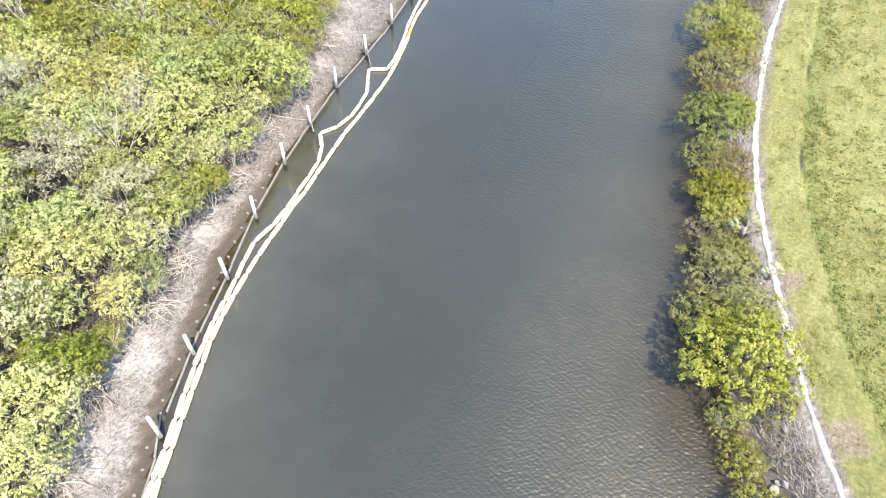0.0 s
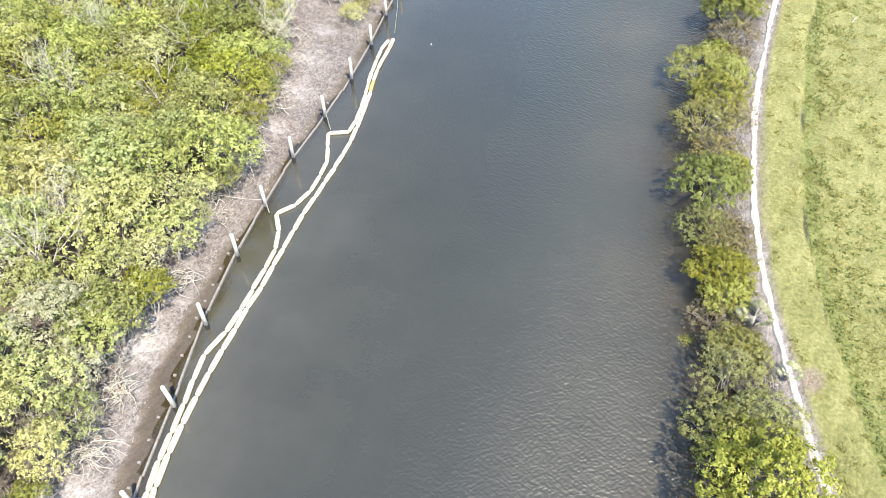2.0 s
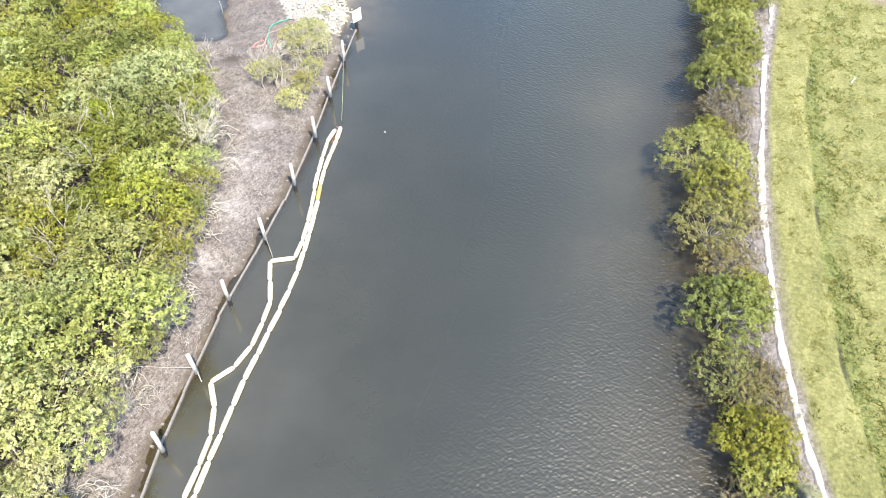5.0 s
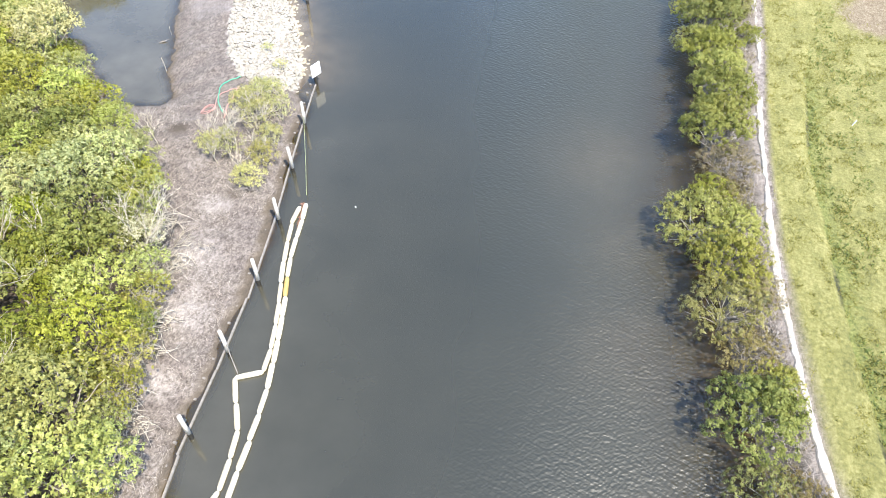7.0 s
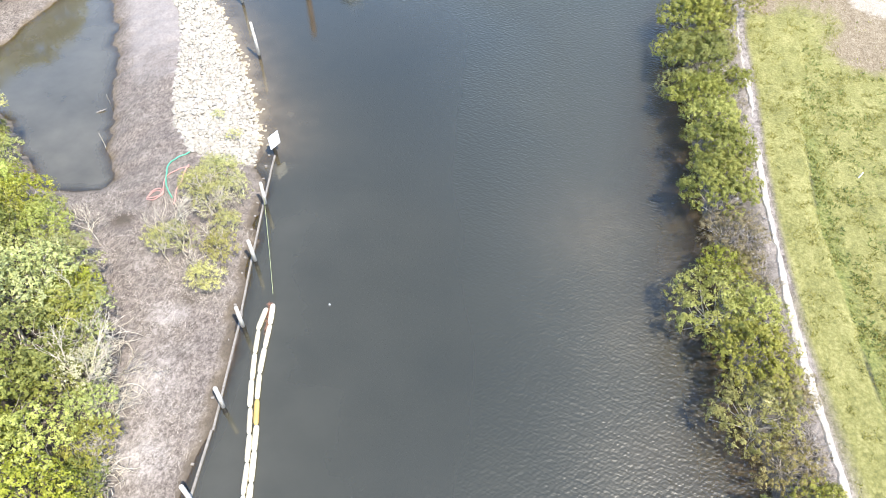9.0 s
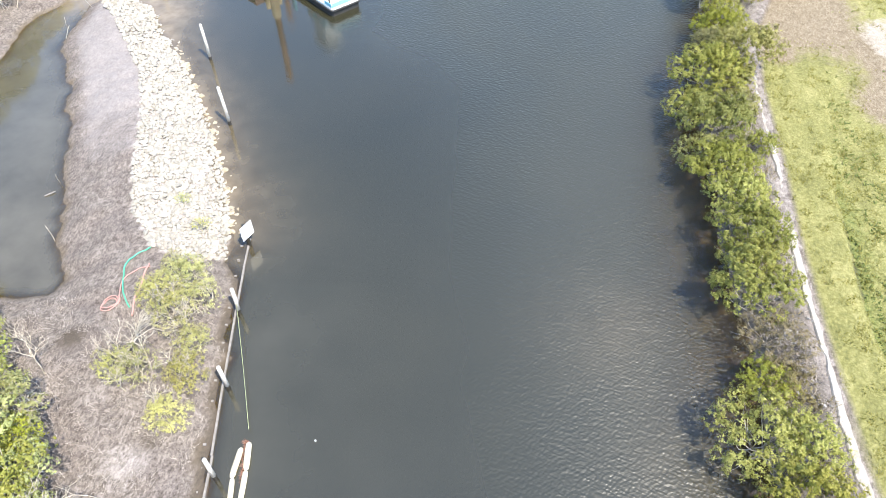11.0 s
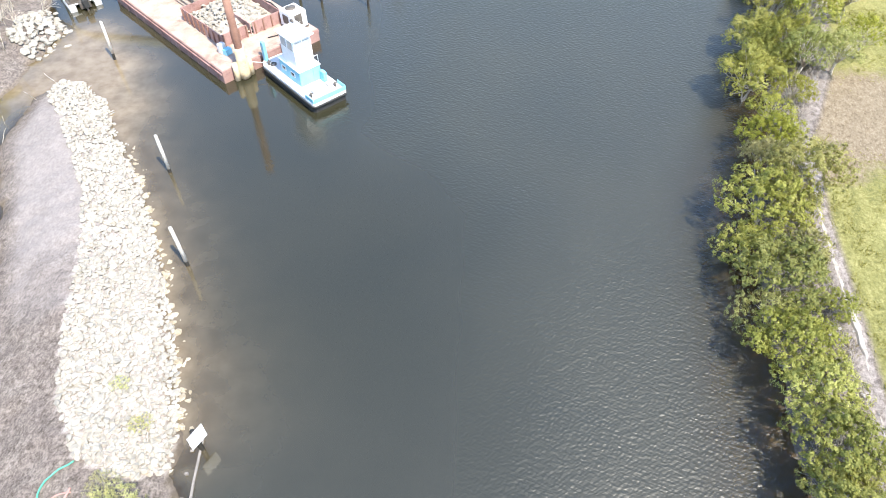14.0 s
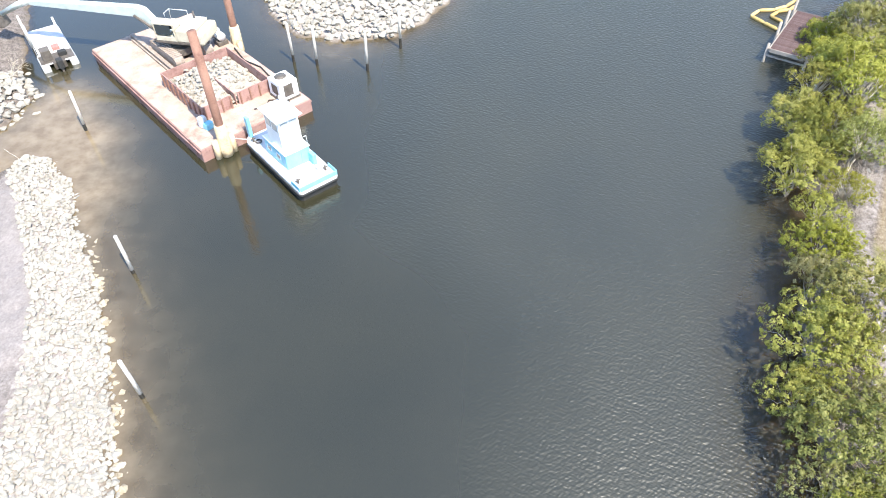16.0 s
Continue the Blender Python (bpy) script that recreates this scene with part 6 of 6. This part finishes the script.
def build_tug():
    t = thing("push_boat", TUG, "white and light blue push boat with tall wheelhouse", "boat")
    L, W = 7.3, 1.53
    outline = [(-W + 0.15, 0), (W - 0.15, 0), (W, 0.18), (W, L - 0.5), (W - 0.35, L), (-W + 0.35, L), (-W, L - 0.5), (-W, 0.18)]
    part("hull", prism([(x * 0.97, 0.1 + y * 0.98) for x, y in outline], -0.6, 0.62), BLACK_RUBBER, t, "black lower hull")
    part("topside", prism(outline, 0.62, 0.86), WHITE_PAINT, t, "white hull band")
    part("deck", prism([(x * 0.95, 0.12 + y * 0.967) for x, y in outline], 0.86, 0.89), DECK_PAINT, t, "worn pale deck")
    ring = [(x * 1.01, y) for x, y in outline]
    put("fender", tubes("fender", [([(x, y, 0.58) for x, y in ring + ring[:1]], 0.09)], BLACK_RUBBER, 8), t, "black rubber rub rail")
    part("bulwark", box(-W + 0.1, W - 0.1, 0.03, 0.10, 0.87, 1.25, 0.02), BLUE_PAINT, t, "light blue stern bulwark")
    for x in (-W + 0.05, W - 0.05):
        part("bulwark", box(x - 0.035, x + 0.035, 0.12, 1.1, 0.87, 1.22, 0.02), BLUE_PAINT, t, "light blue quarter bulwark")
    for x in (-1.0, 1.0):
        knee = part("push_knee", box(x - 0.13, x + 0.13, L - 0.35, L + 0.04, 0.86, 2.6, 0.03), BLUE_PAINT, t, "light blue push knee")
        part("knee_pad", box(x - 0.10, x + 0.10, L + 0.04, L + 0.10, 0.9, 2.5, 0.02), BLACK_RUBBER, knee, "black rubber pad")
    house = part("deck_house", box(-0.95, 0.95, 2.35, 5.1, 0.89, 2.15, 0.06), BLUE_PAINT, t, "light blue lower deck house")
    part("house_top", box(-1.0, 1.0, 2.3, 5.15, 2.15, 2.22, 0.02), WHITE_PAINT, t, "white house roof")
    for y in (3.0, 4.2):
        for x in (-0.97, 0.97):
            fr = part("window", box(x - 0.02, x + 0.02, y, y + 0.55, 1.4, 1.78, 0.01), WHITE_PAINT, house, "white framed small window")
            part("pane", box(x - 0.026, x + 0.026, y + 0.08, y + 0.47, 1.46, 1.72), GLASS, fr)
    part("door", box(0.25, 0.8, 2.32, 2.348, 0.95, 2.0, 0.01), BLUE_PAINT, house, "blue steel door")
    part("hatch_box", box(0.75, 1.05, 1.75, 2.3, 0.89, 1.75, 0.03), BLUE_PAINT, t, "light blue locker, lid ajar")
    wh = part("wheelhouse", wheelhouse(), WHITE_PAINT, t, "white tapered wheelhouse")
    for k, (x0, x1, y0, y1) in enumerate(((-0.62, -0.06, 2.765, 2.79), (0.06, 0.62, 2.765, 2.79), (-0.62, -0.06, 4.61, 4.635), (0.06, 0.62, 4.61, 4.635))):
        part("window", box(x0, x1, y0, y1, 3.65, 4.35), PALE_GLASS, wh, "wheelhouse glass coloured pale grey for bright reflections")
    for x in (-0.815, 0.79):
        for y in (2.95, 3.8):
            part("window", box(x, x + 0.025, y, y + 0.65, 3.65, 4.35), PALE_GLASS, wh, "wheelhouse glass coloured pale grey for bright reflections")
    part("roof", box(-1.0, 1.0, 2.55, 4.85, 4.62, 4.72, 0.03), WHITE_PAINT, wh, "white overhanging roof")
    part("roof_box", box(-0.35, 0.35, 3.6, 4.3, 4.722, 4.95, 0.04), WHITE_PAINT, wh)
    put("mast", tubes("mast", [([(0, 3.3, 4.72), (0, 3.3, 6.1)], 0.035), ([(-0.45, 3.3, 5.5), (0.45, 3.3, 5.5)], 0.02)], WHITE_PAINT, 8), wh, "white mast")
    put("searchlight", tubes("searchlight", [([(0.6, 4.55, 4.9), (0.6, 4.8, 4.92)], [0.1, 0.13]), ([(0.6, 4.6, 4.72), (0.6, 4.6, 4.85)], 0.03)], DARK_STEEL, 10), wh)
    put("roof_rail", tubes("roof_rail", [([(-0.9, 2.4, 2.22), (-0.9, 2.4, 3.0), (0.9, 2.4, 3.0), (0.9, 2.4, 2.22)], 0.022), ([(0, 2.4, 2.22), (0, 2.4, 3.0)], 0.022)], WHITE_PAINT, 6), t, "white pipe rail")
    for x, y in ((-1.15, 6.5), (1.15, 6.5), (-1.1, 0.9), (1.1, 0.9)):
        put("bitt", tubes("bitt", [([(x, y, 0.88), (x, y, 1.25)], 0.08), ([(x - 0.18, y, 1.14), (x + 0.18, y, 1.14)], 0.045)], DARK_STEEL, 8), t, "dark steel mooring bitt")
    for x, y, s in ((-0.5, 1.2, 0.25), (0.3, 1.4, 0.2), (0.0, 0.8, 0.16), (0.85, 1.35, 0.22)):
        part("engine_hatch", box(x - s, x + s, y - s, y + s, 0.89, 0.89 + s * 0.9, 0.04), DECK_PAINT, t, "pale deck fitting")
    put("tyre_coil", tubes("tyre_coil", [([(-0.9 + 0.22 * math.cos(a * 0.5), 6.2 + 0.22 * math.sin(a * 0.5), 0.93 + 0.006 * a) for a in range(26)], 0.03)], DARK_STEEL, 6), t, "dark coiled mooring line")
    a, b2 = TUG @ Vector((-1.15, 6.5, 1.1)), BARGE @ Vector((1.6, 0.7, 1.3))
    line_thing("mooring_rope", tuple(a), tuple(b2), 0.12, 0.03, DECK_PAINT, "pale mooring rope from push boat to barge")


def wheelhouse():
    bm = bmesh.new()
    box(-0.78, 0.78, 2.8, 4.6, 2.22, 3.6, 0.0, bm)
    box(-0.78, 0.78, 2.8, 4.6, 3.58, 4.62, 0.03, bm)
    return bm


def build_skiff():
    s = thing("work_skiff", pose(-45.3, 113.0, 0, 0, 0, 36), "pale aluminium work skiff with outboard engine", "boat")
    for x in (-1.15, 1.15):
        part("pontoon", box(x - 0.32, x + 0.32, 0.2, 7.6, -0.2, 0.42, 0.1), ALUMINIUM, s, "aluminium pontoon")
    part("deck", box(-1.4, 1.4, 0.6, 7.6, 0.42, 0.56, 0.03), DECK_PAINT, s, "dirty white deck")
    part("transom", box(-0.5, 0.5, 0.1, 0.6, 0.1, 0.7, 0.03), DARK_STEEL, s, "dark engine bracket")
    eng = part("outboard", box(-0.26, 0.26, -0.55, 0.1, 0.35, 1.15, 0.1), BLACK_RUBBER, s, "black outboard engine")
    part("lower_unit", box(-0.09, 0.09, -0.4, -0.12, -0.7, 0.35, 0.03), DARK_STEEL, eng)
    con = part("console", box(-1.1, -0.3, 1.0, 1.9, 0.56, 1.5, 0.06), DARK_STEEL, s, "dark control console")
    part("stern_plate", box(-1.38, 1.38, 0.62, 2.2, 0.564, 0.60, 0.01), DARK_STEEL, s, "dark oily stern plate")
    part("seat", box(0.2, 0.9, 1.2, 1.7, 0.56, 1.0, 0.06), BLACK_RUBBER, s, "black seat")
    for x in (-1.25, 1.25):
        part("spud_post", box(x - 0.09, x + 0.09, 6.9, 7.08, 0.0, 1.5, 0.02), WHITE_PAINT, s, "white spud post")
    part("fuel_box", box(0.0, 0.6, 2.6, 3.3, 0.56, 0.86, 0.05), RED_PAINT, s, "faded red fuel box")
    part("gear_box", box(-0.7, -0.1, 3.4, 4.2, 0.56, 0.9, 0.05), DECK_PAINT, s, "pale gear box")
    put("rail", tubes("rail", [([(-1.35, 2.5, 0.56), (-1.35, 2.5, 1.3), (-1.35, 6.5, 1.3), (-1.35, 6.5, 0.56)], 0.025)], ALUMINIUM, 6), s)


DOCK = pose(14.74, 114.17, 0, 0, 0, -33.5)


def build_dock():
    d = thing("dock", DOCK, "old brown plank dock on posts over water", "dock")
    W, L, z = 2.65, 8.0, 1.35
    plank = part_mesh("plank", box(-0.05, W + 0.05, -0.065, 0.065, z - 0.045, z, 0.008), DOCK_WOOD)
    for k in range(int(L / 0.142)):
        put("plank", plank, d, m=pose(0, 0.07 + 0.142 * k, 0))
    for x in (0.1, W / 2, W - 0.1):
        part("joist", box(x - 0.06, x + 0.06, 0.0, L, z - 0.28, z - 0.047), DOCK_GREY, d, "grey timber joist")
    part("fascia", box(-0.06, W + 0.06, -0.08, -0.002, z - 0.3, z + 0.02, 0.01), DOCK_GREY, d, "grey front board")
    for x in (-0.12, W + 0.12):
        part("fascia", box(x - 0.04, x + 0.04, -0.05, L, z - 0.27, z + 0.02, 0.01), DOCK_GREY, d, "grey edge board")
    for k in range(4):
        for x in (-0.28, W + 0.28):
            h = (1.7, 2.5, 2.5, 2.6)[k] if x < 0 else (2.1, 1.6, 1.6, 2.2)[k]
            cyl_part("post", x, 0.1 + 2.5 * k, -2.2, h, 0.12, DOCK_GREY, d, "grey timber post", 10, 0.11)
    part("rail", box(-0.2, W + 0.2, 0.0, 0.1, z - 0.75, z - 0.6, 0.01), DOCK_GREY, d, "grey cross brace")
    P = lambda x, y: tuple((DOCK @ Vector((x, y, 0)))[:2])
    lay_boom("containment_boom", [(17.3, 119.6), (16.5, 121.0), (15.5, 122.0), (16.4, 123.4), (18.5, 123.3), (20.2, 124.6), (21.5, 126.5)], "yellow floating boom looped beside a dock", BOOM_YELLOW, 1.5, 0.17, 5)
    lay_boom("containment_boom", [(18.2, 121.0), (17.3, 122.1), (18.0, 122.9), (19.4, 123.2), (20.6, 124.3)], "yellow floating boom looped beside a dock", BOOM_YELLOW, 1.3, 0.17, 6)
    lay_boom("containment_boom", [P(W + 0.6, 8.0), P(W + 3.0, 7.4), P(W + 5.2, 7.0)], "yellow floating boom running behind a dock", BOOM_YELLOW, 1.5, 0.18, 7, z=0.3)
    for x, y in ((16.4, 108.6), (15.4, 104.6)):
        q = thing("marker_pipe", pose(x, y, 0, -10, 12, 0), "short white plastic pipe standing in water", "pipe", "white pipes by the dock")
        cyl_part("shaft", 0, 0, -2, 1.3, 0.07, WHITE_PAINT, q, "", 10)


build_boom()
build_sign()
build_piles()
build_barge()
build_excavator()
build_tug()
build_skiff()
build_dock()
build_hoses()
build_forest()
build_point_bushes()
build_right_bushes()
build_ground_cover()
build_small_things()
build_kerb()
build_stones()
